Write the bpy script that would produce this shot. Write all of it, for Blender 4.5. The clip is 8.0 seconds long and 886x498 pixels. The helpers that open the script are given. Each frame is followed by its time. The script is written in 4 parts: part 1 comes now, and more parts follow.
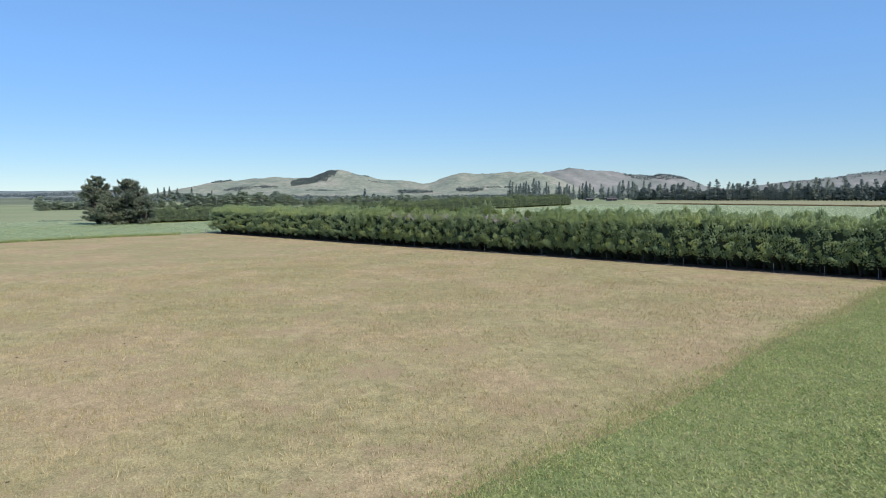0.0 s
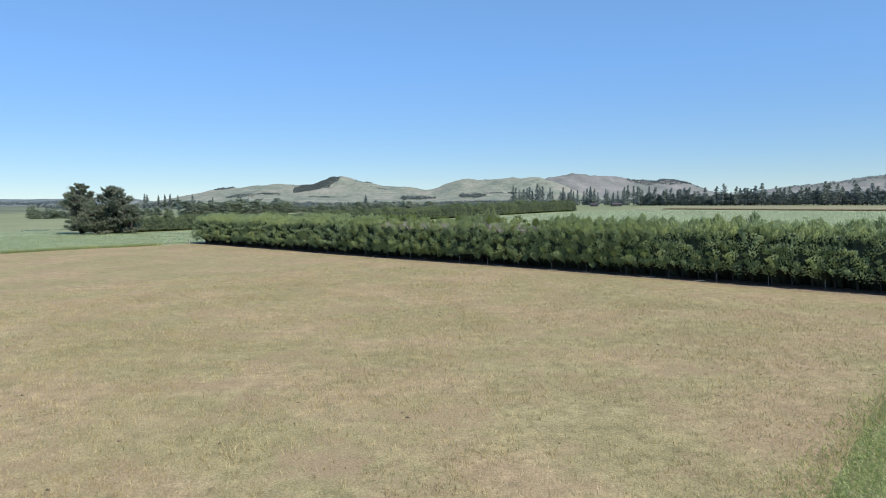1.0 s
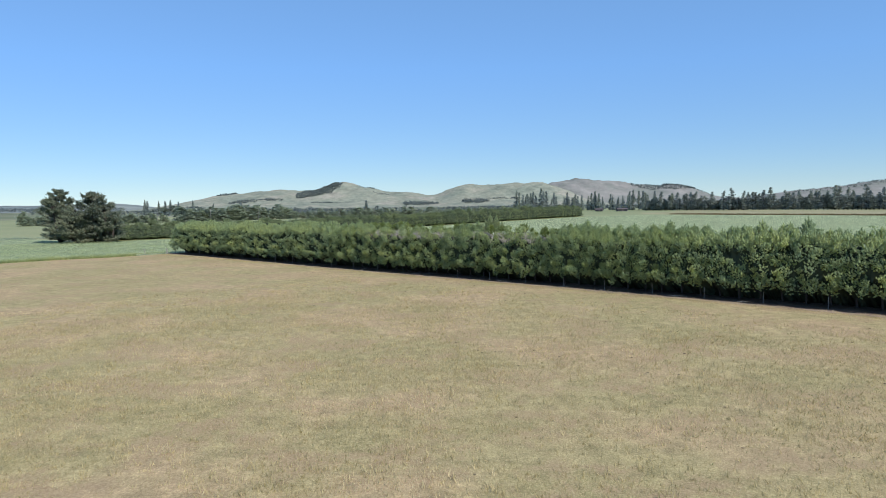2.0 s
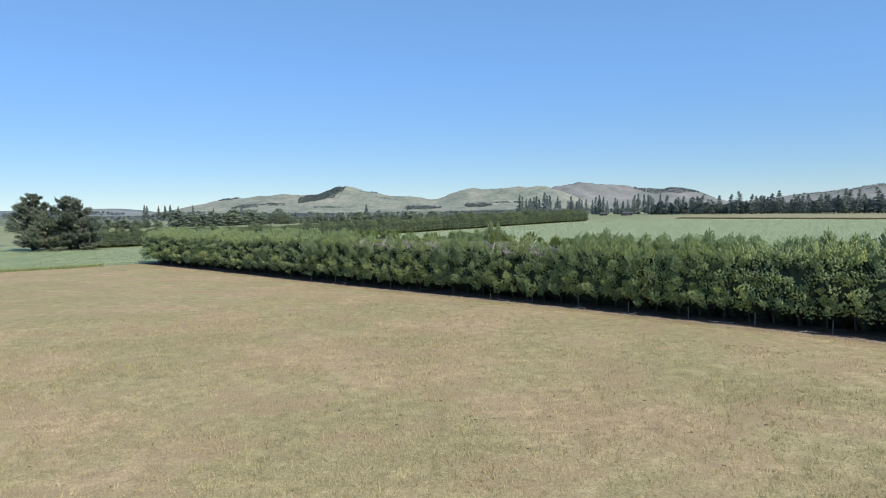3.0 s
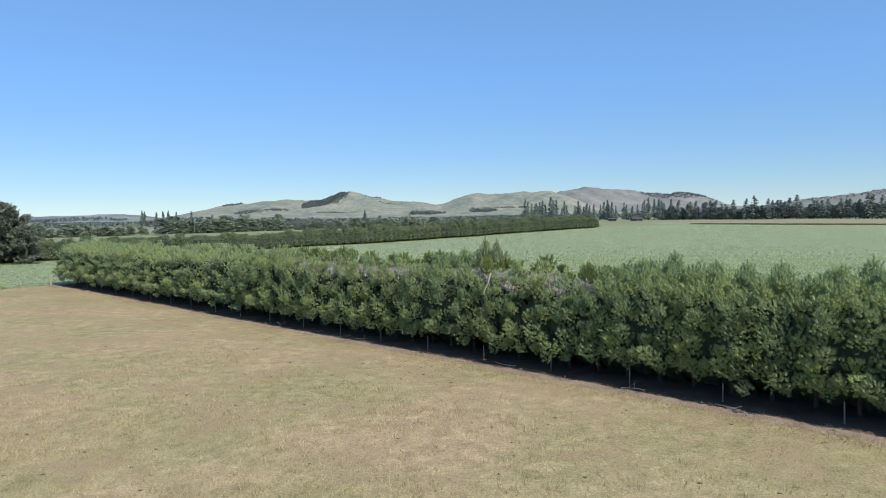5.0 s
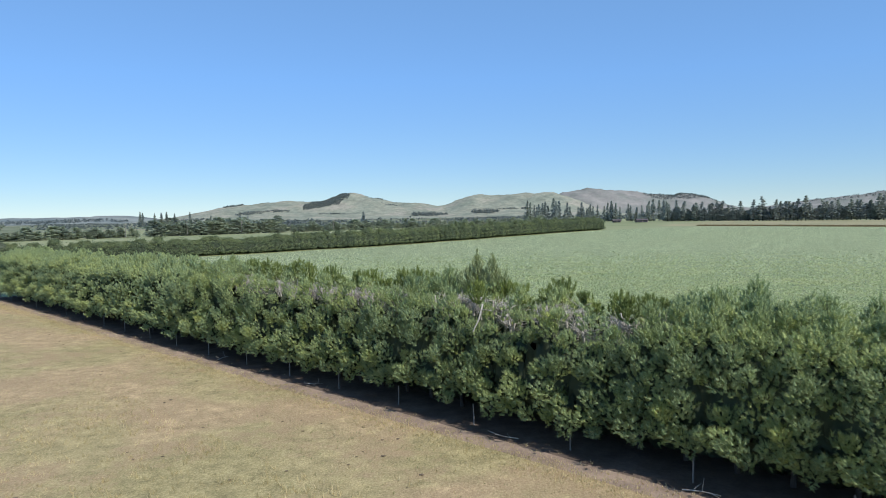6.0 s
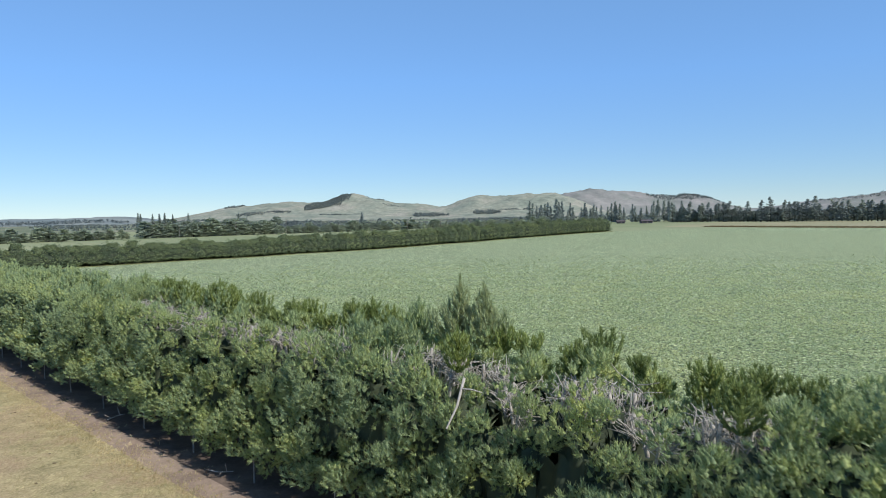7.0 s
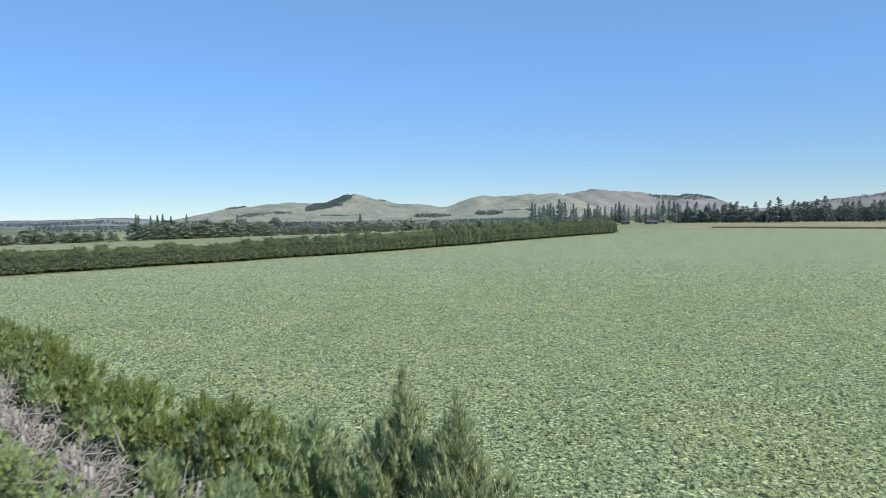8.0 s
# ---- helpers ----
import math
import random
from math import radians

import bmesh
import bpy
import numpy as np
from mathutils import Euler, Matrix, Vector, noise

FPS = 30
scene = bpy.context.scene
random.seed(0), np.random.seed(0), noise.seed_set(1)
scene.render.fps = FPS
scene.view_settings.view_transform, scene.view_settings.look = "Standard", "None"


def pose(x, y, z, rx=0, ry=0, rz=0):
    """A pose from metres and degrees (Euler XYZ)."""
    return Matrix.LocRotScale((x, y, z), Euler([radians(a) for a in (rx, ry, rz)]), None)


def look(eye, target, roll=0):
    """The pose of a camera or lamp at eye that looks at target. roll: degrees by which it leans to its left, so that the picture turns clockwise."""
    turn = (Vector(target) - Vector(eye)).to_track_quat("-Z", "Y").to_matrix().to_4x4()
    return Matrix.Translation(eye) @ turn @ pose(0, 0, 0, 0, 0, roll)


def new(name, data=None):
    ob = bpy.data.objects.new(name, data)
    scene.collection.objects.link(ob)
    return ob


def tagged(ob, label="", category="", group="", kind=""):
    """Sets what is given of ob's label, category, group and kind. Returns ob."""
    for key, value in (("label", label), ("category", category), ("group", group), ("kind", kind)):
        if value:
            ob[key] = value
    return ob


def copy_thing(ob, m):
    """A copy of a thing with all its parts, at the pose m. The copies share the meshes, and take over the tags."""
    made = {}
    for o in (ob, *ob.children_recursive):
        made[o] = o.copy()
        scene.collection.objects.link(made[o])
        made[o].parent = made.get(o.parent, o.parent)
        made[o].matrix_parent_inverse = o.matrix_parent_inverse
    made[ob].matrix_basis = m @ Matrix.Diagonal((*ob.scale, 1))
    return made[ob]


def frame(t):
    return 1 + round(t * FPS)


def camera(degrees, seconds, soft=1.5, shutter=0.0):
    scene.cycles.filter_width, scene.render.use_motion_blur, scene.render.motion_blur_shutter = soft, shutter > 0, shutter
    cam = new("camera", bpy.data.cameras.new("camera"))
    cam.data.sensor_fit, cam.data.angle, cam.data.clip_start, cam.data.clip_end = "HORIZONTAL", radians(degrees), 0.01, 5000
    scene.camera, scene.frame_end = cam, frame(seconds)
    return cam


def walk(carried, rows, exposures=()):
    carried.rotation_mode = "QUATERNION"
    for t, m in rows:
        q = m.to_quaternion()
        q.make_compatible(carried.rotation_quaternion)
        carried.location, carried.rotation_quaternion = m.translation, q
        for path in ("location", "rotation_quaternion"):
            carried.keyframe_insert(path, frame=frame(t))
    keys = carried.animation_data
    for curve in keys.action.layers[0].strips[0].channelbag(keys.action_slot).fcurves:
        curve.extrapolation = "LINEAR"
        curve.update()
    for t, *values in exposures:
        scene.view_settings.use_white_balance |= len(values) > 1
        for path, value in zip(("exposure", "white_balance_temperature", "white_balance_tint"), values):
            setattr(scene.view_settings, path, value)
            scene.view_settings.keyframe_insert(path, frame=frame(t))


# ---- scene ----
# Camera: a drone that flies straight on over a dry paddock, a pine shelterbelt and a leafy crop.
cam = camera(65.5, 8.0, soft=0.6, shutter=0.15)
FLIGHT = [  # seconds, x, y, z, yaw, pitch, roll
    (0.0, 1.13, 0.49, 10.968, 0.157, -4.597, -0.33),
    (0.5, 1.51, 7.06, 11.009, 0.290, -4.337, -0.48),
    (1.0, 1.94, 13.96, 11.048, 0.424, -4.090, -0.60),
    (1.5, 2.43, 21.13, 11.091, 0.558, -3.859, -0.69),
    (2.0, 2.97, 28.52, 11.141, 0.689, -3.648, -0.77),
    (2.5, 3.55, 36.09, 11.200, 0.815, -3.459, -0.83),
    (3.0, 4.17, 43.79, 11.271, 0.937, -3.292, -0.88),
    (3.5, 4.80, 51.58, 11.354, 1.052, -3.150, -0.91),
    (4.0, 5.46, 59.45, 11.450, 1.161, -3.031, -0.93),
    (4.5, 6.12, 67.37, 11.556, 1.263, -2.934, -0.95),
    (5.0, 6.78, 75.33, 11.671, 1.359, -2.859, -0.96),
    (5.5, 7.43, 83.33, 11.793, 1.450, -2.801, -0.97),
    (6.0, 8.07, 91.37, 11.917, 1.537, -2.757, -0.99),
    (6.5, 8.67, 99.46, 12.038, 1.620, -2.724, -1.00),
    (7.0, 9.24, 107.61, 12.152, 1.703, -2.696, -1.02),
    (7.5, 9.77, 115.85, 12.250, 1.786, -2.667, -1.05),
    (8.0, 10.23, 124.21, 12.327, 1.872, -2.631, -1.09),
]


def heading(x, y, z, yaw, pitch, roll):
    a, b = radians(yaw), radians(pitch)
    way = Vector((-math.sin(a) * math.cos(b), math.cos(a) * math.cos(b), math.sin(b)))
    return look((x, y, z), Vector((x, y, z)) + way * 2, roll)


walk(cam, [(row[0], heading(*row[1:])) for row in FLIGHT], exposures=((0.0, 0.30, 6280, 10), (8.0, 0.30, 6280, 10)))

# World and sun: a clear summer sky, the sun high on the right.
SUN_WAY = Vector((0.685, -0.728, 0)).normalized()
SUN_UP = radians(46)
world = bpy.data.worlds.new("world")
scene.world = world
world.use_nodes = True
wn = world.node_tree
sky = wn.nodes.new("ShaderNodeTexSky")
sky.sky_type = "NISHITA"
sky.sun_disc = False
sky.sun_elevation = SUN_UP
sky.sun_rotation = math.atan2(SUN_WAY.x, SUN_WAY.y)
sky.altitude = 3000
sky.air_density, sky.dust_density, sky.ozone_density = 1.0, 0.0, 6.0
haze = wn.nodes.new("ShaderNodeMix")          # clear summer air: an even blue over the whole dome
haze.data_type = "RGBA"
haze.inputs[0].default_value = 0.5
haze.inputs[7].default_value = (1.42, 2.6, 4.3, 1)
wn.links.new(sky.outputs["Color"], haze.inputs[6])
way = wn.nodes.new("ShaderNodeTexCoord")
split = wn.nodes.new("ShaderNodeSeparateXYZ")
wn.links.new(way.outputs["Generated"], split.inputs[0])
height = wn.nodes.new("ShaderNodeValToRGB")   # thin bright haze over the horizon, deeper blue above it
for el, (p, c) in zip([height.color_ramp.elements[0], height.color_ramp.elements[1], height.color_ramp.elements.new(0.19)],
                      ((0.03, (1.0, 0.93, 0.80)), (0.34, (0.80, 0.88, 1.12)), (0.19, (0.96, 1.06, 1.12)))):
    el.position, el.color = p, (*c, 1)
wn.links.new(split.outputs["Z"], height.inputs["Fac"])
tint = wn.nodes.new("ShaderNodeMix")
tint.data_type, tint.blend_type = "RGBA", "MULTIPLY"
tint.inputs[0].default_value = 1.0
wn.links.new(haze.outputs[2], tint.inputs[6])
wn.links.new(height.outputs["Color"], tint.inputs[7])
wn.links.new(tint.outputs[2], wn.nodes["Background"].inputs["Color"])
wn.nodes["Background"].inputs["Strength"].default_value = 0.134
sun_data = bpy.data.lights.new("sun", "SUN")
sun_data.energy, sun_data.angle, sun_data.color = 3.6, radians(0.55), (1.0, 0.95, 0.87)
sun = new("sun", sun_data)
sun.matrix_world = look(SUN_WAY * 100 * math.cos(SUN_UP) + Vector((0, 0, 100 * math.sin(SUN_UP))), (0, 0, 0))

# ---- plan: s runs along the shelterbelt, n across it, from its far corner ----
CORNER = Vector((-67.0, 199.3))
ALONG = Vector((0.7325, -0.6808))
ACROSS = Vector((0.6808, 0.7325))
TURN = math.degrees(math.atan2(ALONG.y, ALONG.x))
GRASS_S = 169.5     # edge of the lush grass
BELT_S = -88.0      # second shelterbelt


def at(s, n, z=0.0):
    p = CORNER + ALONG * s + ACROSS * n
    return Vector((p.x, p.y, z))


def to_world(sn, z):
    """Rows of (s, n) and heights to world places."""
    sn = np.asarray(sn, float)
    xy = np.array(CORNER)[None] + sn[:, :1] * np.array(ALONG)[None] + sn[:, 1:2] * np.array(ACROSS)[None]
    return np.column_stack([xy, np.broadcast_to(z, len(sn))])


def ease(a, b, v):
    t = np.clip((np.asarray(v, float) - a) / (b - a), 0, 1)
    return t * t * (3 - 2 * t)


def ground_z(s, n):
    s, n = np.asarray(s, float), np.asarray(n, float)
    near = 1 - ease(250, 420, np.hypot(s - 80, n))
    bumps = 0.07 * np.sin(s * 0.21 + 1.3) * np.sin(n * 0.17) + 0.05 * np.sin(s * 0.07 + n * 0.11)
    rise = 2.1 * ease(130, 330, n) * (1 - ease(380, 560, n)) * (1 - ease(-40, 80, s)) * ease(-330, -180, s)
    return rise - 1.5 * ease(320, 600, n) + 2.0 * ease(625, 750, n) + near * bumps - near * 0.04


# ---- mesh helpers ----
def mesh_of(name, verts, faces, smooth=False):
    """A mesh from arrays: verts (N, 3), faces (M, k)."""
    verts, faces = np.asarray(verts, np.float32), np.asarray(faces, np.int32)
    k = faces.shape[1]
    me = bpy.data.meshes.new(name)
    me.vertices.add(len(verts))
    me.vertices.foreach_set("co", verts.ravel())
    me.loops.add(faces.size)
    me.loops.foreach_set("vertex_index", faces.ravel())
    me.polygons.add(len(faces))
    me.polygons.foreach_set("loop_start", np.arange(0, faces.size, k, dtype=np.int32))
    if smooth:
        me.polygons.foreach_set("use_smooth", np.ones(len(faces), bool))
    me.update(calc_edges=True)
    return me


def joined(chunks):
    """Several (verts, faces) of one face size into one."""
    vs, fs, n = [], [], 0
    for v, f in chunks:
        vs.append(v)
        fs.append(np.asarray(f) + n)
        n += len(v)
    return np.concatenate(vs), np.concatenate(fs)


def part(name, me, material, parent=None, label=""):
    """One mesh object under a thing, from a mesh or a bmesh."""
    if isinstance(me, bmesh.types.BMesh):
        bm, me = me, bpy.data.meshes.new(name)
        bm.to_mesh(me)
        bm.free()
    if material is not None and not me.materials:
        me.materials.append(material)
    ob = new(name, me)
    if parent is not None:
        ob.parent = parent
    if label:
        tagged(ob, label)
    return ob


def unit(v):
    return v / np.maximum(np.linalg.norm(v, axis=1, keepdims=True), 1e-9)


def blades(base, way, length, width, rng):
    """One thin triangle at each base, along way, its face turned at random."""
    n = len(base)
    side = unit(np.cross(way, rng.normal(size=(n, 3))))
    half = side * (np.broadcast_to(width, n)[:, None] / 2)
    tip = base + way * np.broadcast_to(length, n)[:, None]
    verts = np.stack([base - half, base + half, tip], 1)
    return verts.reshape(-1, 3), np.arange(3 * n).reshape(-1, 3)


def tube(points, radii, sides=6):
    """Quads of a tapered tube along points."""
    points = np.asarray(points, float)
    m = len(points)
    ways = unit(np.gradient(points, axis=0))
    ref = np.where(np.abs(ways[:, 2:3]) > 0.9, [[1.0, 0, 0]], [[0, 0, 1.0]])
    a = unit(np.cross(ways, ref))
    b = np.cross(ways, a)
    ang = np.arange(sides) * 2 * np.pi / sides
    ring = a[:, None] * np.cos(ang)[None, :, None] + b[:, None] * np.sin(ang)[None, :, None]
    verts = (points[:, None] + ring * np.asarray(radii, float)[:, None, None]).reshape(-1, 3)
    i, j = np.meshgrid(np.arange(m - 1), np.arange(sides), indexing="ij")
    k = (j + 1) % sides
    faces = np.stack([i * sides + j, i * sides + k, (i + 1) * sides + k, (i + 1) * sides + j], -1).reshape(-1, 4)
    tip = np.array([[(m - 1) * sides, (m - 1) * sides + 1, (m - 1) * sides + 2, (m - 1) * sides + 3]]) if sides == 4 else np.zeros((0, 4), int)
    if sides == 6:
        o = (m - 1) * sides
        tip = np.array([[o, o + 1, o + 2, o + 3], [o, o + 3, o + 4, o + 5]])
    return verts, np.concatenate([faces, tip])


def lump(rng, radius, squash=1.0, rings=4, sides=7):
    """Quads of an uneven rounded lump."""
    th = np.linspace(0.12, np.pi - 0.12, rings + 1)
    ph = np.arange(sides) * 2 * np.pi / sides
    r = radius * rng.uniform(0.78, 1.15, (rings + 1, sides))
    v = np.stack([r * np.sin(th)[:, None] * np.cos(ph), r * np.sin(th)[:, None] * np.sin(ph), squash * r * np.cos(th)[:, None] * np.ones(sides)], -1).reshape(-1, 3)
    i, j = np.meshgrid(np.arange(rings), np.arange(sides), indexing="ij")
    k = (j + 1) % sides
    return v, np.stack([i * sides + j, i * sides + k, (i + 1) * sides + k, (i + 1) * sides + j], -1).reshape(-1, 4)


# ---- materials ----
def shader(name):
    m = bpy.data.materials.new(name)
    m.use_nodes = True
    nt = m.node_tree
    return m, nt, nt.nodes["Principled BSDF"]


def noise_of(nt, scale, detail=4.0, coords="Object", stretch=None, rough=0.6):
    tc = nt.nodes.new("ShaderNodeTexCoord")
    src = tc.outputs[coords]
    if stretch:
        mp = nt.nodes.new("ShaderNodeMapping")
        mp.inputs["Scale"].default_value = stretch
        nt.links.new(src, mp.inputs["Vector"])
        src = mp.outputs["Vector"]
    t = nt.nodes.new("ShaderNodeTexNoise")
    t.inputs["Scale"].default_value = scale
    t.inputs["Detail"].default_value = detail
    t.inputs["Roughness"].default_value = rough
    nt.links.new(src, t.inputs["Vector"])
    return t.outputs["Fac"]


def ramp(nt, fac, stops):
    r = nt.nodes.new("ShaderNodeValToRGB")
    e = r.color_ramp.elements
    while len(e) < len(stops):
        e.new(0.5)
    for el, (p, c) in zip(e, stops):
        el.position, el.color = p, (*c, 1)
    nt.links.new(fac, r.inputs["Fac"])
    return r.outputs["Color"]


def blend(nt, fac, a, b, mode="MIX"):
    m = nt.nodes.new("ShaderNodeMix")
    m.data_type, m.blend_type = "RGBA", mode
    for sock, v in ((m.inputs[0], fac), (m.inputs[6], a), (m.inputs[7], b)):
        if isinstance(v, (int, float)):
            sock.default_value = v
        elif isinstance(v, tuple):
            sock.default_value = (*v, 1)
        else:
            nt.links.new(v, sock)
    return m.outputs[2]


def bump_on(nt, b, height, strength, distance):
    n = nt.nodes.new("ShaderNodeBump")
    n.inputs["Strength"].default_value, n.inputs["Distance"].default_value = strength, distance
    nt.links.new(height, n.inputs["Height"])
    nt.links.new(n.outputs["Normal"], b.inputs["Normal"])


def foliage(name, dark, mid, light, patch_scale=0.6, through_light=0.25, rough=0.55, island=0.45, grain=0.0, plants=((0.86, 0.88, 0.9), (1.12, 1.1, 1.0))):
    """Needles or leaves: colour by patch, by leaf and by plant, with light passing through."""
    m, nt, b = shader(name)
    geo = nt.nodes.new("ShaderNodeNewGeometry")
    info = nt.nodes.new("ShaderNodeObjectInfo")
    patch = ramp(nt, noise_of(nt, patch_scale, 3), ((0.3, dark), (0.52, mid), (0.72, light)))
    leaf = ramp(nt, geo.outputs["Random Per Island"], ((0.0, dark), (0.5, mid), (1.0, light)))
    col = blend(nt, island, patch, leaf)
    shade = ramp(nt, info.outputs["Random"], ((0.0, plants[0]), (1.0, plants[1])))
    col = blend(nt, 1.0, col, shade, "MULTIPLY")
    nt.links.new(col, b.inputs["Base Color"])
    b.inputs["Roughness"].default_value = rough
    b.inputs["Specular IOR Level"].default_value = 0.35 if through_light > 0 else 0.05
    if grain:
        fine = noise_of(nt, grain, 3, rough=0.8)
        col = blend(nt, 0.6, col, blend(nt, 1.0, col, ramp(nt, fine, ((0.35, (0.35, 0.38, 0.36)), (0.65, (1.6, 1.55, 1.5)))), "MULTIPLY"))
        nt.links.new(col, b.inputs["Base Color"])
        bump_on(nt, b, fine, 0.5, 0.05)
    tr = nt.nodes.new("ShaderNodeBsdfTranslucent")
    nt.links.new(col, tr.inputs["Color"])
    mix = nt.nodes.new("ShaderNodeMixShader")
    mix.inputs[0].default_value = through_light
    nt.links.new(b.outputs[0], mix.inputs[1])
    nt.links.new(tr.outputs[0], mix.inputs[2])
    nt.links.new(mix.outputs[0], nt.nodes["Material Output"].inputs["Surface"])
    return m


def earth(name, fine, coarse, fine_scale=6.0, coarse_scale=0.05, mixing=0.5, relief=0.06, middle=0.6, strong=0.35, worn=None):
    """Ground: colour by fine grain, by tufts and by broad patches. World size."""
    m, nt, b = shader(name)
    f = noise_of(nt, fine_scale, 6, rough=0.75)
    g = noise_of(nt, middle, 5, rough=0.7)
    c = noise_of(nt, coarse_scale, 4, rough=0.55)
    col = blend(nt, mixing, ramp(nt, f, fine), ramp(nt, c, coarse))
    col = blend(nt, strong, col, blend(nt, 1.0, col, ramp(nt, g, ((0.32, (0.55, 0.56, 0.55)), (0.68, (1.45, 1.42, 1.4)))), "MULTIPLY"))
    if worn:        # bare and trampled places
        bare = ramp(nt, noise_of(nt, 0.16, 8, rough=0.74), ((0.49, (0, 0, 0)), (0.6, (0.85, 0.85, 0.85))))
        col = blend(nt, bare, col, blend(nt, 0.35, worn, ramp(nt, f, fine)))
    nt.links.new(col, b.inputs["Base Color"])
    b.inputs["Roughness"].default_value = 0.95
    b.inputs["Specular IOR Level"].default_value = 0.1
    bump_on(nt, b, f, 0.6, relief)
    return m


def bark(name, a, c, scale=5.0):
    m, nt, b = shader(name)
    f = noise_of(nt, scale, 6, stretch=(3, 3, 0.5), rough=0.7)
    nt.links.new(ramp(nt, f, ((0.3, a), (0.7, c))), b.inputs["Base Color"])
    b.inputs["Roughness"].default_value = 0.9
    bump_on(nt, b, f, 0.7, 0.03)
    return m


M_PINE = foliage("pine_needles", (0.165, 0.235, 0.155), (0.38, 0.46, 0.235), (0.60, 0.64, 0.245), 0.5, 0.46, 0.6, 0.25, 22.0, ((0.93, 0.96, 0.97), (1.1, 1.07, 0.95)))
M_YOUNG = foliage("young_pine_shoots", (0.135, 0.18, 0.058), (0.225, 0.28, 0.086), (0.32, 0.37, 0.112), 0.6, 0.4, 0.6, 0.3, 22.0)
M_LEADER = foliage("leader_needles", (0.25, 0.305, 0.175), (0.39, 0.445, 0.245), (0.52, 0.555, 0.30), 0.6, 0.48, 0.6, 0.3, 22.0)
M_HEDGE = foliage("hedge_needles", (0.07, 0.11, 0.062), (0.16, 0.205, 0.11), (0.30, 0.335, 0.15), 0.5, 0.35, 0.6, 0.45, 0.0, ((0.72, 0.76, 0.8), (1.25, 1.2, 1.05)))
# Very dark green: the shade inside the crowns is put into this colour.
M_INNER_SHADE = foliage("pine_inner_shade", (0.045, 0.058, 0.037), (0.065, 0.08, 0.05), (0.09, 0.1, 0.062), 1.2, 0.0)
M_DEAD = bark("dead_grey_wood", (0.255, 0.228, 0.19), (0.53, 0.485, 0.42), 7)
M_BARK = bark("pine_bark", (0.035, 0.027, 0.022), (0.09, 0.07, 0.055))
M_POST = bark("weathered_post", (0.13, 0.12, 0.108), (0.29, 0.27, 0.245))
# Conifer colour lifted well above real foliage to stand in for distance haze.
M_HAZED_PINE = foliage("hazed_conifer_foliage", (0.255, 0.295, 0.285), (0.355, 0.39, 0.36), (0.45, 0.48, 0.42), 0.3, 0.55)
M_MACRO = foliage("cypress_foliage", (0.095, 0.125, 0.088), (0.155, 0.18, 0.122), (0.26, 0.245, 0.165), 0.22)
# Same for the middle belts: paler than the leaves, as seen through haze.
M_HAZED_BELT = foliage("hazed_belt_foliage", (0.26, 0.315, 0.25), (0.38, 0.425, 0.32), (0.48, 0.51, 0.37), 0.05, 0.55)
# Blue-grey of the far air painted into the foliage colour.
M_HAZED_WOOD = foliage("hazed_wood_foliage", (0.095, 0.118, 0.122), (0.135, 0.16, 0.158), (0.18, 0.20, 0.185), 0.02, 0.0)
M_CROP_LEAF = foliage("crop_leaves", (0.325, 0.405, 0.228), (0.44, 0.50, 0.275), (0.535, 0.545, 0.283), 0.09, 0.38, 0.6, 0.35)
M_STRAW = foliage("dry_grass_blades", (0.345, 0.295, 0.145), (0.52, 0.42, 0.225), (0.76, 0.62, 0.395), 0.14, 0.3, 0.7, 0.5)
M_GRASS = foliage("lush_grass_blades", (0.17, 0.23, 0.085), (0.37, 0.41, 0.155), (0.66, 0.64, 0.30), 0.3, 0.35, 0.6, 0.65)
M_REGROWTH = foliage("grazed_green_blades", (0.20, 0.215, 0.09), (0.33, 0.33, 0.15), (0.45, 0.42, 0.22), 0.4, 0.3, 0.7, 0.5)
M_RUSH = foliage("rush_stems", (0.13, 0.095, 0.045), (0.20, 0.145, 0.07), (0.28, 0.20, 0.10), 0.1, 0.1, 0.8)
M_PAT = bark("dried_dung", (0.10, 0.072, 0.045), (0.20, 0.145, 0.095), 9)

G_PADDOCK = earth("dry_paddock", ((0.36, (0.085, 0.064, 0.029)), (0.5, (0.32, 0.252, 0.13)), (0.64, (0.62, 0.505, 0.285))),
                  ((0.40, (0.325, 0.285, 0.135)), (0.5, (0.39, 0.325, 0.165)), (0.60, (0.46, 0.325, 0.195))), 9.0, 0.07, 0.55, 0.05, 0.8, 0.6, (0.37, 0.255, 0.155))
G_SOIL = earth("trampled_soil", ((0.3, (0.19, 0.138, 0.10)), (0.7, (0.40, 0.30, 0.22))), ((0.4, (0.25, 0.18, 0.135)), (0.6, (0.36, 0.27, 0.20))), 5.0, 0.3)
# Needle litter, its colour lowered further to deepen the shade under the belt.
G_SHADED_LITTER = earth("shaded_needle_litter", ((0.3, (0.08, 0.06, 0.048)), (0.7, (0.19, 0.14, 0.108))), ((0.4, (0.10, 0.075, 0.06)), (0.6, (0.17, 0.128, 0.10))), 5.0, 0.3)
G_LUSH = earth("lush_pasture", ((0.36, (0.06, 0.08, 0.028)), (0.5, (0.19, 0.22, 0.08)), (0.64, (0.36, 0.37, 0.165))),
               ((0.35, (0.13, 0.165, 0.06)), (0.65, (0.25, 0.25, 0.11))), 8.0, 0.12, 0.3, 0.08, 1.6, 0.6)
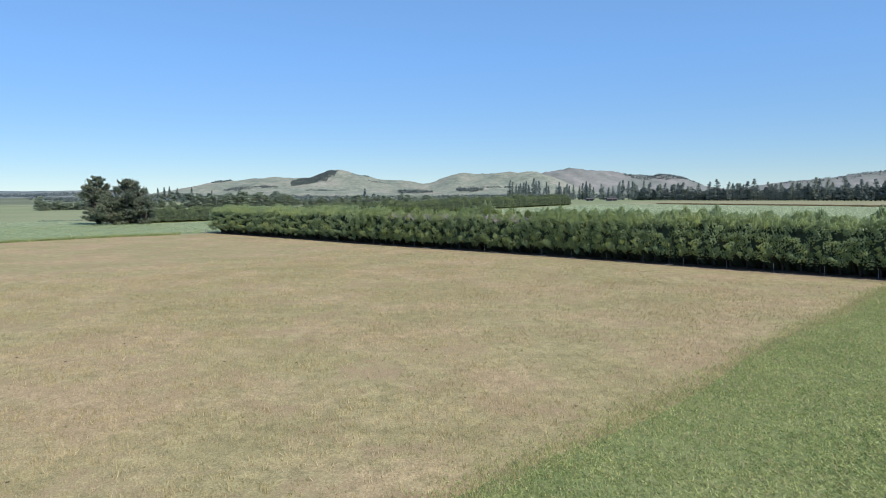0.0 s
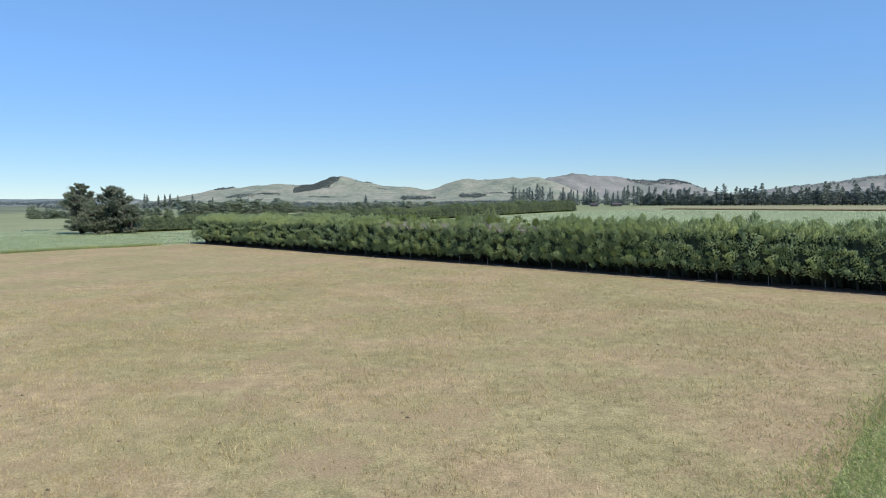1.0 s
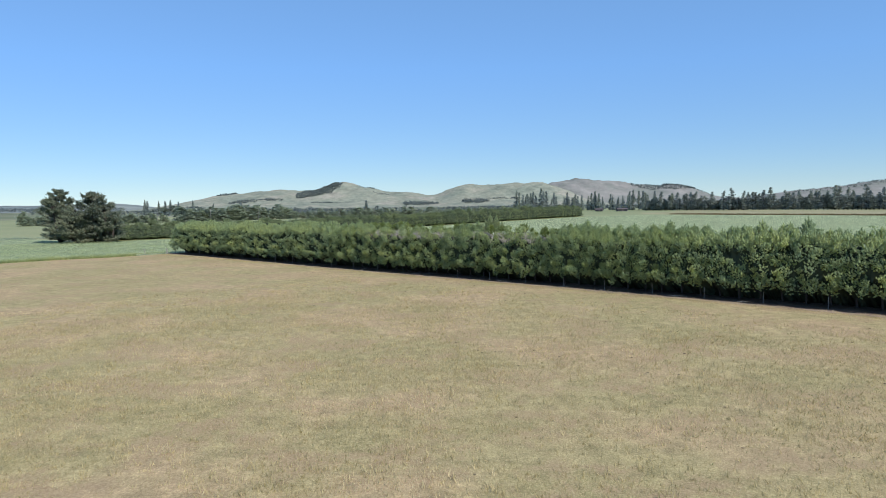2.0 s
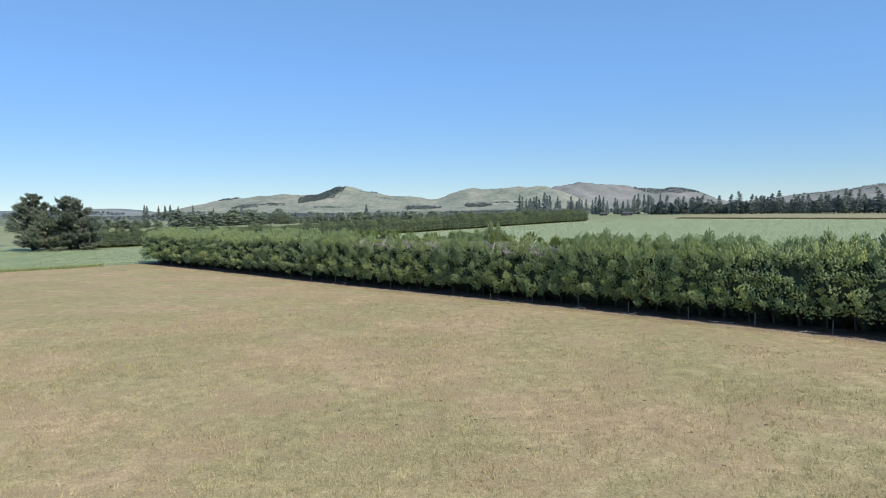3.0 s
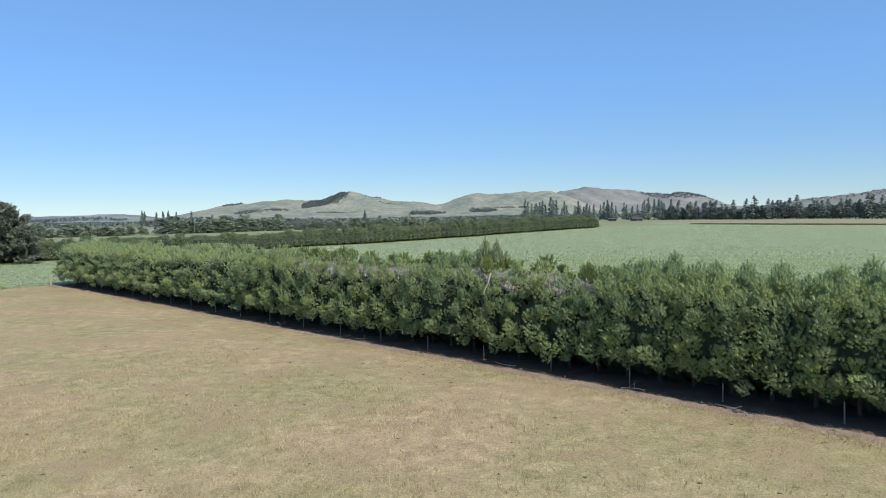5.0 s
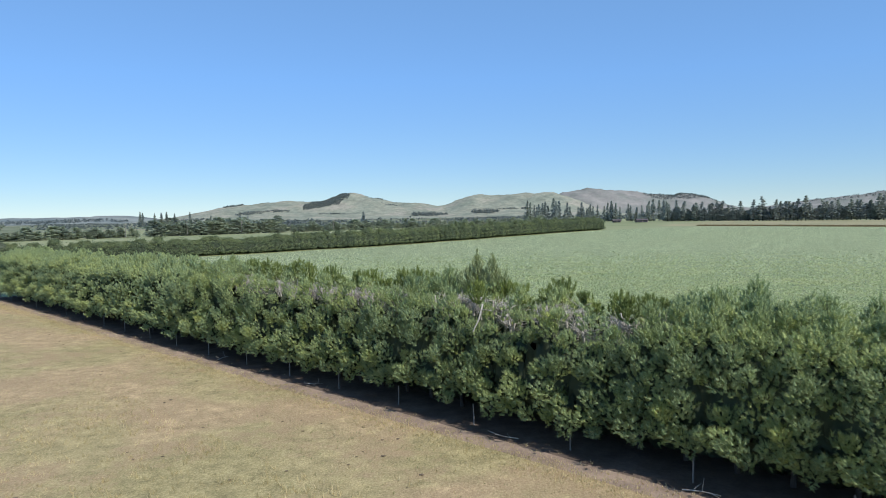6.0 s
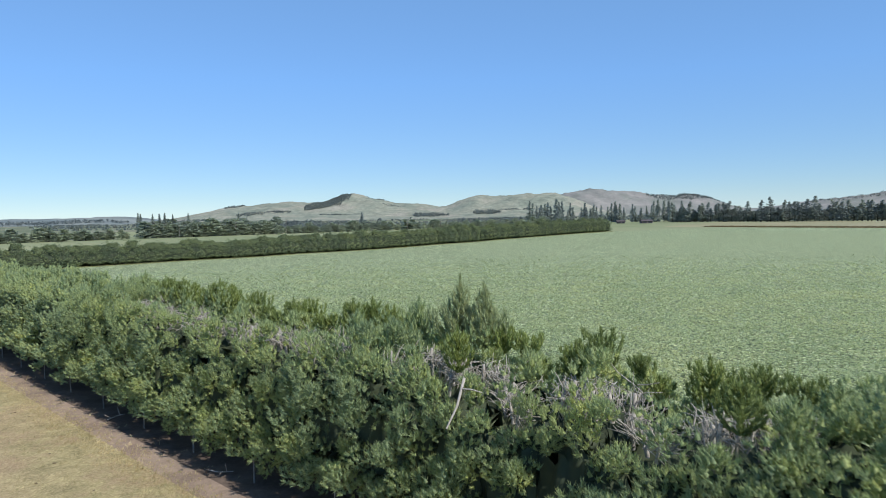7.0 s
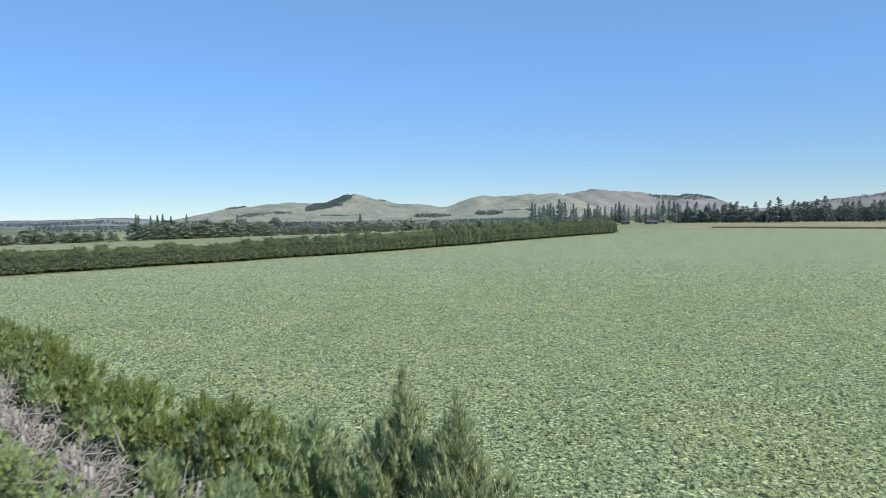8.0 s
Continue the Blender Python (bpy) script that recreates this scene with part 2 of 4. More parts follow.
# Soil and leaf colours, darkened for the shade that leaves cast among themselves.
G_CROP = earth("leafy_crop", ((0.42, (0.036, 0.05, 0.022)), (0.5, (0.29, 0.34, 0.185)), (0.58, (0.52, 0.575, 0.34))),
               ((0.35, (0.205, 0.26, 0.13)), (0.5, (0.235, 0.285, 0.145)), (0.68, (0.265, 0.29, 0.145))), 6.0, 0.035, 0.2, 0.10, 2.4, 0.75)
def leafy_ground(material):
    """Clumps of broad leaves over the crop's colours, the gaps between them painted dark as shade."""
    nt = material.node_tree
    b = nt.nodes["Principled BSDF"]
    tc = nt.nodes.new("ShaderNodeTexCoord")
    col = b.inputs["Base Color"].links[0].from_socket
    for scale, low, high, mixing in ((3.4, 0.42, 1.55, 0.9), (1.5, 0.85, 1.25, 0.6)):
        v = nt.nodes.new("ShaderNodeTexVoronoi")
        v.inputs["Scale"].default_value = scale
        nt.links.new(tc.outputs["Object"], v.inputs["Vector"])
        # cell edges: shade between the leaf clumps, multiplied into the colour
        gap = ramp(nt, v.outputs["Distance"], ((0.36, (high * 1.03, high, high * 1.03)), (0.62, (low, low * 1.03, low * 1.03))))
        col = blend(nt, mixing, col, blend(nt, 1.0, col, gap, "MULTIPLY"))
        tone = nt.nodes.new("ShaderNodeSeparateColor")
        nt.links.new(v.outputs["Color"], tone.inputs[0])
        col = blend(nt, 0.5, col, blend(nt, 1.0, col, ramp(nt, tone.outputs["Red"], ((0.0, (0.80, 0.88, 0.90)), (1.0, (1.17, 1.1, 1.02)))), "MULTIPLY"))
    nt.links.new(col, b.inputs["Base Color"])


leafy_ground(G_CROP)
G_PASTURE = earth("grazed_pasture", ((0.3, (0.18, 0.20, 0.10)), (0.7, (0.30, 0.315, 0.17))), ((0.35, (0.20, 0.235, 0.115)), (0.65, (0.34, 0.33, 0.19))), 1.2, 0.008)
G_STUBBLE = earth("dry_stubble", ((0.3, (0.25, 0.23, 0.13)), (0.7, (0.38, 0.335, 0.205))), ((0.4, (0.22, 0.24, 0.125)), (0.6, (0.36, 0.305, 0.19))), 1.0, 0.02)
G_PLAIN = earth("distant_farmland", ((0.3, (0.12, 0.14, 0.085)), (0.7, (0.19, 0.205, 0.125))), ((0.38, (0.11, 0.145, 0.085)), (0.5, (0.17, 0.185, 0.11)), (0.62, (0.28, 0.25, 0.17))), 0.3, 0.0035, 0.75)
# Pasture greyed towards distance haze within its base colour.
G_HILL = earth("hazed_hill_pasture", ((0.35, (0.20, 0.215, 0.165)), (0.65, (0.275, 0.285, 0.215))), ((0.38, (0.185, 0.21, 0.165)), (0.47, (0.25, 0.262, 0.205)), (0.55, (0.285, 0.282, 0.215)), (0.64, (0.36, 0.325, 0.265))), 0.05, 0.006, 0.6, 6.0, 0.025, 0.5)
# Wooded rise, lightened and cooled in colour to imitate haze.
G_HAZED_RISE = earth("hazed_wooded_rise", ((0.35, (0.16, 0.185, 0.18)), (0.65, (0.235, 0.255, 0.24))), ((0.4, (0.14, 0.17, 0.17)), (0.6, (0.27, 0.28, 0.25))), 0.05, 0.008, 0.6, 4.0, 0.015)
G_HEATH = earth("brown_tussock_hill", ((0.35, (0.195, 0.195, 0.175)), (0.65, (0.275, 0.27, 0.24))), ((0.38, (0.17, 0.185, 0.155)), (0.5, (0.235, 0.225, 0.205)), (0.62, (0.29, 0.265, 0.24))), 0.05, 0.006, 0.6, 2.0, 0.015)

# ---- ground: one sheet, its fields told apart by their faces ----
def ground_sheet():
    s_lines = sorted({-4800, -3600, -2600, -1900, -1400, -1000, -760, -552, -538, -400, -300, -200, -145, -130, BELT_S - 3, BELT_S + 3,
                      -60, -40, -20, -1, *range(5, 168, 6), GRASS_S, *range(176, 260, 10), 300, 400, 600, 900, 1400, 2200, 3200, 4800})
    n_lines = sorted({-4800, -3200, -2000, -1200, -700, -400, -260, -200, -160, -130, *range(-110, -4, 6), -1.7, -0.3, 7.2, *range(14, 120, 8),
                      *range(130, 330, 20), 330, 400, 420, 460, 600, 700, 748, 775, 900, 1200, 1600, 2200, 3000, 3800, 4800})
    sl, nl = np.array(s_lines, float), np.array(n_lines, float)
    S, N = np.meshgrid(sl, nl, indexing="ij")
    N2 = N.copy()
    slant = np.clip(-0.317 * (S + 169), -90, 60)
    N2 = N + np.where(np.isin(N, (600,)), slant, 0)      # far edge of the crop runs askew
    # soft, uneven edge where the paddock meets the lush grass
    S2 = S + np.where(np.isclose(S, GRASS_S), 0.35 * np.sin(N * 0.9) + 0.3 * np.sin(N * 2.3), 0)
    Z = ground_z(S2, N2)
    verts = to_world(np.column_stack([S2.ravel(), N2.ravel()]), 0)
    verts[:, 2] = Z.ravel()
    a, b = len(sl), len(nl)
    i, j = np.meshgrid(np.arange(a - 1), np.arange(b - 1), indexing="ij")
    faces = np.stack([i * b + j, (i + 1) * b + j, (i + 1) * b + j + 1, i * b + j + 1], -1).reshape(-1, 4)
    sc, nc = ((sl[:-1] + sl[1:]) / 2)[i].ravel(), ((nl[:-1] + nl[1:]) / 2)[j].ravel()
    kinds = [G_PLAIN, G_PADDOCK, G_SOIL, G_SHADED_LITTER, G_LUSH, G_CROP, G_PASTURE, G_STUBBLE]
    mat = np.zeros(len(faces), np.int32)
    mat[(sc > -760) & (sc < 1400) & (nc < 1200) & (nc > -1200)] = 6
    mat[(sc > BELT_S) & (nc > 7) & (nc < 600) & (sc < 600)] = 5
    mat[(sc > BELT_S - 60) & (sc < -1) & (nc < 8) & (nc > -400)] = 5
    mat[(sc > -210) & (nc > 600) & (nc < 748) & (sc < 900)] = 7
    mat[(sc > -1) & (sc < GRASS_S) & (nc < 0) & (nc > -400)] = 1
    mat[(sc > GRASS_S) & (sc < 600) & (nc < 0) & (nc > -400)] = 4
    mat[(sc > -1) & (sc < 260) & (nc > -1.8) & (nc < -0.2)] = 2
    # litter carried out to where the belt's shade ends on the soil
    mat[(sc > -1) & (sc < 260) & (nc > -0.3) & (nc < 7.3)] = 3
    me = mesh_of("ground", verts, faces, True)
    for k in kinds:
        me.materials.append(k)
    me.polygons.foreach_set("material_index", mat)
    return tagged(new("ground", me), "flat farmland in dry paddock, green crop and pasture fields", "ground", kind="structure")


ground_sheet()

# ---- hills on the horizon ----
def hills(name, x_span, y_span, step, bumps, material, label):
    xs, ys = np.arange(*x_span, step), np.arange(*y_span, step)
    X, Y = np.meshgrid(xs, ys, indexing="ij")
    Z = hill_height(X, Y, bumps)
    verts = np.column_stack([X.ravel(), Y.ravel(), Z.ravel()])
    a, b = len(xs), len(ys)
    i, j = np.meshgrid(np.arange(a - 1), np.arange(b - 1), indexing="ij")
    faces = np.stack([i * b + j, (i + 1) * b + j, (i + 1) * b + j + 1, i * b + j + 1], -1).reshape(-1, 4)
    return tagged(part(name, mesh_of(name, verts, faces, True), material), label, "hill", kind="structure")


def hill_height(X, Y, bumps):
    X, Y = np.asarray(X, float), np.asarray(Y, float)
    Z = np.zeros_like(X) - 6
    for x0, wx, h, y0, wy in bumps:
        Z = Z + h * np.exp(-(((X - x0) / wx) ** 2) - ((Y - y0) / wy) ** 2)
    gully = np.sin(X * 0.021 + 2.1 * np.sin(Y * 0.006)) * np.sin(Y * 0.011 + X * 0.004) + 0.6 * np.sin(X * 0.047 + Y * 0.023)
    spur = np.abs(np.sin(X * 0.017 + 1.2 * np.sin(Y * 0.009))) + 0.5 * np.abs(np.sin(X * 0.041 - Y * 0.013))
    return Z + (gully * 0.03 + (spur - 0.9) * 0.045 + 0.02 * np.sin(X * 0.09 + 3 * np.sin(Y * 0.03))) * np.maximum(Z, 0) * ease(200, 3700, Y - 200)


OLIVE = [(-1250, 320, 72, 4050, 420), (-850, 260, 70, 4000, 380), (-628, 105, 74, 3980, 260), (-480, 120, 63, 3960, 300),
         (-250, 200, 62, 4000, 330), (60, 120, 62, 3950, 300), (260, 210, 78, 3980, 330), (500, 220, 74, 4000, 330), (610, 130, 34, 4000, 300), (-900, 900, 22, 3900, 500), (300, 900, 22, 3900, 500)]
HEATH = [(730, 190, 40, 4250, 300), (620, 330, 92, 4250, 300), (1050, 260, 104, 4260, 300), (1400, 170, 84, 4250, 300),
         (2050, 330, 56, 4050, 350), (2600, 360, 125, 4000, 350), (1000, 1400, 18, 4150, 400)]
LOW = [(-2300, 600, 40, 3900, 300), (-1850, 250, 26, 3800, 300), (-3000, 500, 30, 3700, 350)]
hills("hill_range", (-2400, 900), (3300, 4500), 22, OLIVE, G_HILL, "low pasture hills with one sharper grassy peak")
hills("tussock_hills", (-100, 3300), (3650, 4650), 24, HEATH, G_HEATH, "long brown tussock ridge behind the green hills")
hills("low_hills", (-3700, -1300), (3200, 4300), 40, LOW, G_HAZED_RISE, "low distant rise on the horizon")


def simple_trees(places, heights, rng, slim=0.34, sprays=40):
    """Many small far trees, each a loose pointed crown of small sprays."""
    n = len(places)
    h = np.asarray(heights, float)[:, None]
    f = rng.uniform(0.02, 1, (n, sprays)) ** 0.85
    a = rng.uniform(0, 2 * np.pi, (n, sprays))
    r = slim * h * rng.uniform(0.75, 1.3, (n, 1)) * (1.05 - f) ** 0.65 * np.sqrt(rng.uniform(0.15, 1, (n, sprays)))
    mid = np.asarray(places)[:, None] + np.stack([r * np.cos(a), r * np.sin(a), f * h * 0.92], -1)
    half = rng.normal(size=(n, sprays, 3, 3)) * (0.33 * slim * h * (1.15 - 0.7 * f))[..., None, None] * np.array([1, 1, 0.75])
    v = (mid[:, :, None] + half).reshape(-1, 3)
    return v, np.arange(len(v)).reshape(-1, 3)


def hill_wood(x0, x1, y0, y1, lean, count, bumps, seed, high=13):
    """A plantation draped on a hillside."""
    rng = np.random.default_rng(seed)
    u, v = rng.uniform(-1, 1, count), rng.uniform(-1, 1, count)
    keep = u ** 2 + v ** 2 < 1 + 0.3 * np.sin(7 * u)
    u, v = u[keep], v[keep]
    X, Y = (x0 + x1) / 2 + u * (x1 - x0) / 2, (y0 + y1) / 2 + v * (y1 - y0) / 2 + lean * u
    places = np.column_stack([X, Y, hill_height(X, Y, bumps) - 1])
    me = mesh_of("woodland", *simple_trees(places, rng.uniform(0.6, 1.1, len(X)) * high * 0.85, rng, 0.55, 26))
    tagged(part("woodland", me, M_HAZED_WOOD), "dark plantation woodland on a hillside", "woodland", kind="stuff")


hill_wood(-840, -618, 3720, 3930, 60, 2600, OLIVE, 5, 10)
hill_wood(-720, -606, 3740, 3990, 20, 900, OLIVE, 17, 10)
hill_wood(-1330, -1210, 3900, 3990, 0, 160, OLIVE, 6, 11)
hill_wood(-1150, -1000, 3560, 3640, 0, 160, OLIVE, 7, 12)
hill_wood(-960, -880, 3600, 3660, 0, 80, OLIVE, 8, 10)
hill_wood(-530, -400, 3900, 3960, -20, 90, OLIVE, 9, 8)
hill_wood(-250, -60, 3480, 3600, 0, 260, OLIVE, 10, 16)
hill_wood(60, 200, 3500, 3600, 0, 200, OLIVE, 11, 16)
hill_wood(-1500, -1200, 3400, 3480, 0, 200, OLIVE, 12, 12)
hill_wood(-1130, -880, 3640, 3662, 0, 160, OLIVE, 18, 9)
hill_wood(-720, -560, 3560, 3580, 0, 110, OLIVE, 19, 9)
hill_wood(-430, -300, 3800, 3815, -10, 60, OLIVE, 20, 8)
hill_wood(180, 420, 3600, 3625, 0, 130, OLIVE, 21, 10)
hill_wood(1060, 1560, 4080, 4260, 30, 900, HEATH, 13, 12)
hill_wood(1900, 2700, 3900, 4050, 0, 500, HEATH, 14, 10)
hill_wood(-3300, -2500, 3500, 3650, 0, 500, LOW, 15, 16)
hill_wood(-2500, -1700, 3500, 3650, 0, 500, LOW, 16, 15)


# ---- pines of the shelterbelts ----
def profile(half_width, top, base, slope, power=3.2):
    """The clipped cross-section: places, outward ways and arc lengths, from the paddock side over the top."""
    a = np.linspace(np.pi * 1.28, -np.pi * 0.28, 400)
    c, si = np.cos(a), np.sin(a)
    d = np.sign(c) * np.abs(c) ** (2 / power) * half_width
    z = (top + base) / 2 + np.sign(si) * np.abs(si) ** (2 / power) * (top - base) / 2
    d = d - np.where(d < 0, slope * (0.6 * top - z), 0) * np.clip(-d / half_width * 2, 0, 1)      # the paddock side leans back
    p = np.column_stack([d, z])
    step = np.linalg.norm(np.diff(p, axis=0), axis=1)
    arc = np.concatenate([[0], np.cumsum(step)])
    t = unit(np.gradient(p, axis=0))
    return p, np.column_stack([-t[:, 1], t[:, 0]]), arc


def dome(sides, rings):
    """A unit puff: a rounded cap open below. Verts and triangles."""
    th = np.linspace(0.42, 1.95, rings) if rings > 1 else [1.35]
    ph = np.arange(sides) * 2 * np.pi / sides
    v = [[0, 0, 1]] + [[math.sin(a) * math.cos(b + 0.4 * k), math.sin(a) * math.sin(b + 0.4 * k), math.cos(a)] for k, a in enumerate(th) for b in ph]
    f = [(0, 1 + j, 1 + (j + 1) % sides) for j in range(sides)]
    for k in range(rings - 1):
        for j in range(sides):
            a, b = 1 + k * sides + j, 1 + k * sides + (j + 1) % sides
            f += [(a, a + sides, b), (b, a + sides, b + sides)]
    return np.array(v, float), np.array(f)


def puffs(pos, axis, rng, radius, fringe, needle_len, width, cap, tall=1.25, burst=0.86):
    """Needle puffs at the ends of shoots: a rough cap of needles with a loose fringe round it."""
    n = len(pos)
    cv, cf = cap
    a = unit(np.cross(axis, rng.normal(size=(n, 3))))
    b = np.cross(axis, a)
    r = radius * rng.uniform(0.7, 1.3, n)
    rough = rng.uniform(0.78, 1.22, (n, len(cv)))
    q = cv[None] * rough[..., None] * r[:, None, None]
    v = pos[:, None] + a[:, None] * q[..., :1] + b[:, None] * q[..., 1:2] + axis[:, None] * q[..., 2:3] * tall
    f = (np.arange(n)[:, None, None] * len(cv) + cf[None]).reshape(-1, 3)
    chunks = [(v.reshape(-1, 3), f)]
    if fringe:
        th, ph = rng.uniform(0.05, 1.5, (n, fringe)), rng.uniform(0, 2 * np.pi, (n, fringe))
        d = np.stack([np.sin(th) * np.cos(ph), np.sin(th) * np.sin(ph), np.cos(th) * tall], -1)
        way = a[:, None] * d[..., :1] + b[:, None] * d[..., 1:2] + axis[:, None] * d[..., 2:3]
        base = (pos[:, None] + way * (r * burst)[:, None, None]).reshape(-1, 3)
        way = unit(way.reshape(-1, 3) + np.repeat(axis, fringe, 0) * 0.5 + np.array([0, 0, 0.25]))
        chunks.append(blades(base, way, needle_len * rng.uniform(0.6, 1.3, len(base)), width, rng))
    return joined(chunks)


def boughs(pos, axis, size, rng, per, **puff):
    """Billowing bough ends: shoots all over the outer side of a plump, lobed mass that points along axis."""
    n = len(pos)
    a = unit(np.cross(axis, rng.normal(size=(n, 3))))
    b = np.cross(axis, a)
    q = np.arange(per)
    cos = 1 - 1.3 * (q[None] + rng.uniform(0, 1, (n, per))) / per
    ph = q[None] * 2.39996 + rng.uniform(0, 6.28, (n, 1)) + rng.normal(size=(n, per)) * 0.12
    sin = np.sqrt(np.maximum(0, 1 - cos ** 2))
    lobes = 1 + 0.32 * np.sin(3 * ph + rng.uniform(0, 6.28, (n, 1))) * sin + 0.16 * np.sin(7 * cos + rng.uniform(0, 6.28, (n, 1)))
    r = size[:, None] * lobes * rng.uniform(0.72, 1.18, (n, per))
    d = a[:, None] * (sin * np.cos(ph))[..., None] + b[:, None] * (sin * np.sin(ph))[..., None] + axis[:, None] * cos[..., None]
    at_ = pos[:, None] + d * r[..., None] + axis[:, None] * (cos * r * 0.95)[..., None]
    way = unit((d * 0.6 + axis[:, None] * 0.35).reshape(-1, 3) + np.array([0, 0, 0.5]) + rng.normal(size=(n * per, 3)) * 0.16)
    return puffs(at_.reshape(-1, 3), way, rng, **puff)


def leader_clumps(foot, high, wide, rng, gap):
    """Shoots of an unclipped leader: whorls of upswept branches that shorten towards the tip. Gives places and ways."""
    pos, ax = [], []
    levels = max(3, int(high / 0.34))
    for q in range(levels):
        f = (q + rng.uniform(0.0, 0.4)) / levels
        reach = wide * (1 - f) ** 0.75 + 0.12
        k = 7 if wide > 0.75 and f < 0.6 else 5
        turn = rng.uniform(0, 6.28)
        for w in range(k):
            a = turn + w * 6.283 / k + rng.normal() * 0.2
            ln = reach * rng.uniform(0.7, 1.1)
            m = max(2, int(ln / gap))
            for t in (np.arange(m) + 0.6) / m:
                out, up = ln * (t - 0.25 * t * t), ln * (0.15 * t + 0.75 * t * t)
                pos.append(foot + np.array([math.cos(a) * out, math.sin(a) * out, f * high * 0.86 + up]) + rng.normal(size=3) * 0.03)
                ax.append([math.cos(a) * (1 - 0.75 * t), math.sin(a) * (1 - 0.75 * t), 0.45 + 1.2 * t])
    for t in np.arange(0, 1, gap / high):
        pos.append(foot + np.array([0, 0, t * high]))
        ax.append([0.05, 0, 1.0])
    return np.array(pos), unit(np.array(ax))


HALF, TOP, BASE = 3.05, 7.3, 0.85


def belt_pine(seed, step, per, puff, topped=False, leaders=(), length=2.6, base=BASE, needles=None, young=None, depth=0.34):
    """One pine of a clipped shelterbelt: local x along the belt, y across it, the paddock at -y."""
    rng = np.random.default_rng(seed)
    tree = new("pine_tree")
    p, nrm, arc = profile(HALF, TOP, base, 0.13)
    close = per > 15
    cols = math.ceil(length / step)
    X, A = np.meshgrid((np.arange(cols) + 0.25) * length / cols - length / 2, np.arange(0.1, arc[-1], step * 0.82), indexing="ij")
    X = X + np.where(np.arange(X.shape[1]) % 2, 0.5, 0.0)[None] * length / cols
    X = (X + rng.uniform(-0.32, 0.32, X.shape) * step).ravel()
    A = np.clip(A + rng.uniform(-0.32, 0.32, A.shape) * step, 0, arc[-1]).ravel()
    idx = np.clip(np.searchsorted(arc, A), 0, len(p) - 1)
    size = rng.uniform(0.2, 0.42, len(X)) * step / 0.75
    lumpy = 0.25 * np.sin(X * 2.42 + seed * 1.7 + A * 1.1) * np.cos(A * 0.9 + seed) + rng.normal(size=len(X)) * depth - size * 1.3
    lumpy = lumpy - 0.5 * (rng.uniform(size=len(X)) < 0.14)
    y, z = p[idx, 0] + nrm[idx, 0] * lumpy, p[idx, 1] + nrm[idx, 1] * lumpy
    z = z + 0.22 * np.sin(X * 2.3 + seed * 1.9) * (z > 5.6)
    if topped:      # the side towards the crop is cut lower
        z = z - 0.45 * np.clip(y - 0.8, 0, None) * (z > 4) + 0.35 * ((y < -1.6) & (z > 5.6)) * rng.uniform(0.2, 1.0, len(X))
    pos = np.column_stack([X, y, z])
    lean = rng.uniform(-0.3, 0.3)
    axis = unit(np.column_stack([lean + rng.normal(size=len(X)) * 0.4, nrm[idx, 0] * 0.85, nrm[idx, 1] * 0.6 + 0.5]))
    keep = (z > base - 0.1 + 0.25 * np.abs(np.sin(X * 2.2 + seed)))
    if topped:
        keep &= ~((y > -1.75) & (y < 1.1) & (z > 5.6) & (rng.uniform(size=len(X)) < 0.95))
    else:
        keep &= ~((y > -0.2) & (y < 1.0) & (z > 5.8) & (rng.uniform(size=len(X)) < 0.2))
    hollow = np.array([noise.noise(Vector((a * 1.0 + seed * 9.3, b * 0.7, seed * 4.7))) for a, b in zip(X, A)])
    keep &= ~((hollow > 0.23) & (y < 0) & (z < 5.8) & (z > 2.4))      # dark hollows in the face
    crop_side = (y > HALF * 0.5) & (z < 5.0)
    front, back = keep & ~crop_side, keep & crop_side
    chunks = [boughs(pos[front], axis[front], size[front], rng, per, **puff),
              boughs(pos[back], axis[back], size[back], rng, 7, **{**puff, "radius": max(0.26, puff["radius"]), "fringe": 3, "needle_len": 0.3, "width": 0.08})]
    crown = chunks
    if young:
        chunks = []
    for x0, y0, high, wide in leaders:
        lp, la = leader_clumps(np.array([x0, y0, TOP - 0.6]), high, wide, rng, puff["radius"] * (1.05 if high > 1.75 else 1.6))
        chunks.append(puffs(lp, la, rng, **{**puff, "radius": puff["radius"] * 0.8, "tall": 1.9, "fringe": puff["fringe"] + 2}))
        m = 26
        f = np.sort(rng.uniform(0, 1, m))
        b = np.column_stack([np.full(m, x0), np.full(m, y0), TOP - 0.6 + high * 0.84 + f * high * 0.22])
        w = unit(np.column_stack([rng.normal(size=(m, 2)) * 0.2, np.ones(m)]))
        chunks.append(blades(b, w, 0.18, puff["width"], rng))
    part("crown", mesh_of("crown", *joined(crown), True), needles or M_PINE, tree)
    if young:
        part("regrowth", mesh_of("regrowth", *joined(chunks), True), young, tree, "bushy olive-green young shoots along the top")
    # filler core for the boughs within, coloured dark as the shade among them
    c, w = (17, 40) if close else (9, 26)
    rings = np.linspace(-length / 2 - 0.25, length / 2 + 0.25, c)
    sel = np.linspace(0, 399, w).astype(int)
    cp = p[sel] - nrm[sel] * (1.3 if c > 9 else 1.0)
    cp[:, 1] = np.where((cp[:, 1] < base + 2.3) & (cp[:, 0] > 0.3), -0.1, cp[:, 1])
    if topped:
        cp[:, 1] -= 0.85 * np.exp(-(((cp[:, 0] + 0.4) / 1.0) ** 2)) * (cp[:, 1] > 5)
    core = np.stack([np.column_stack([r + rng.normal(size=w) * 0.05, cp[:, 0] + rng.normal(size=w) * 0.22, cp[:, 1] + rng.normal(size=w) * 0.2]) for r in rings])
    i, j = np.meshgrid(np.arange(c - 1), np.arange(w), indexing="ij")
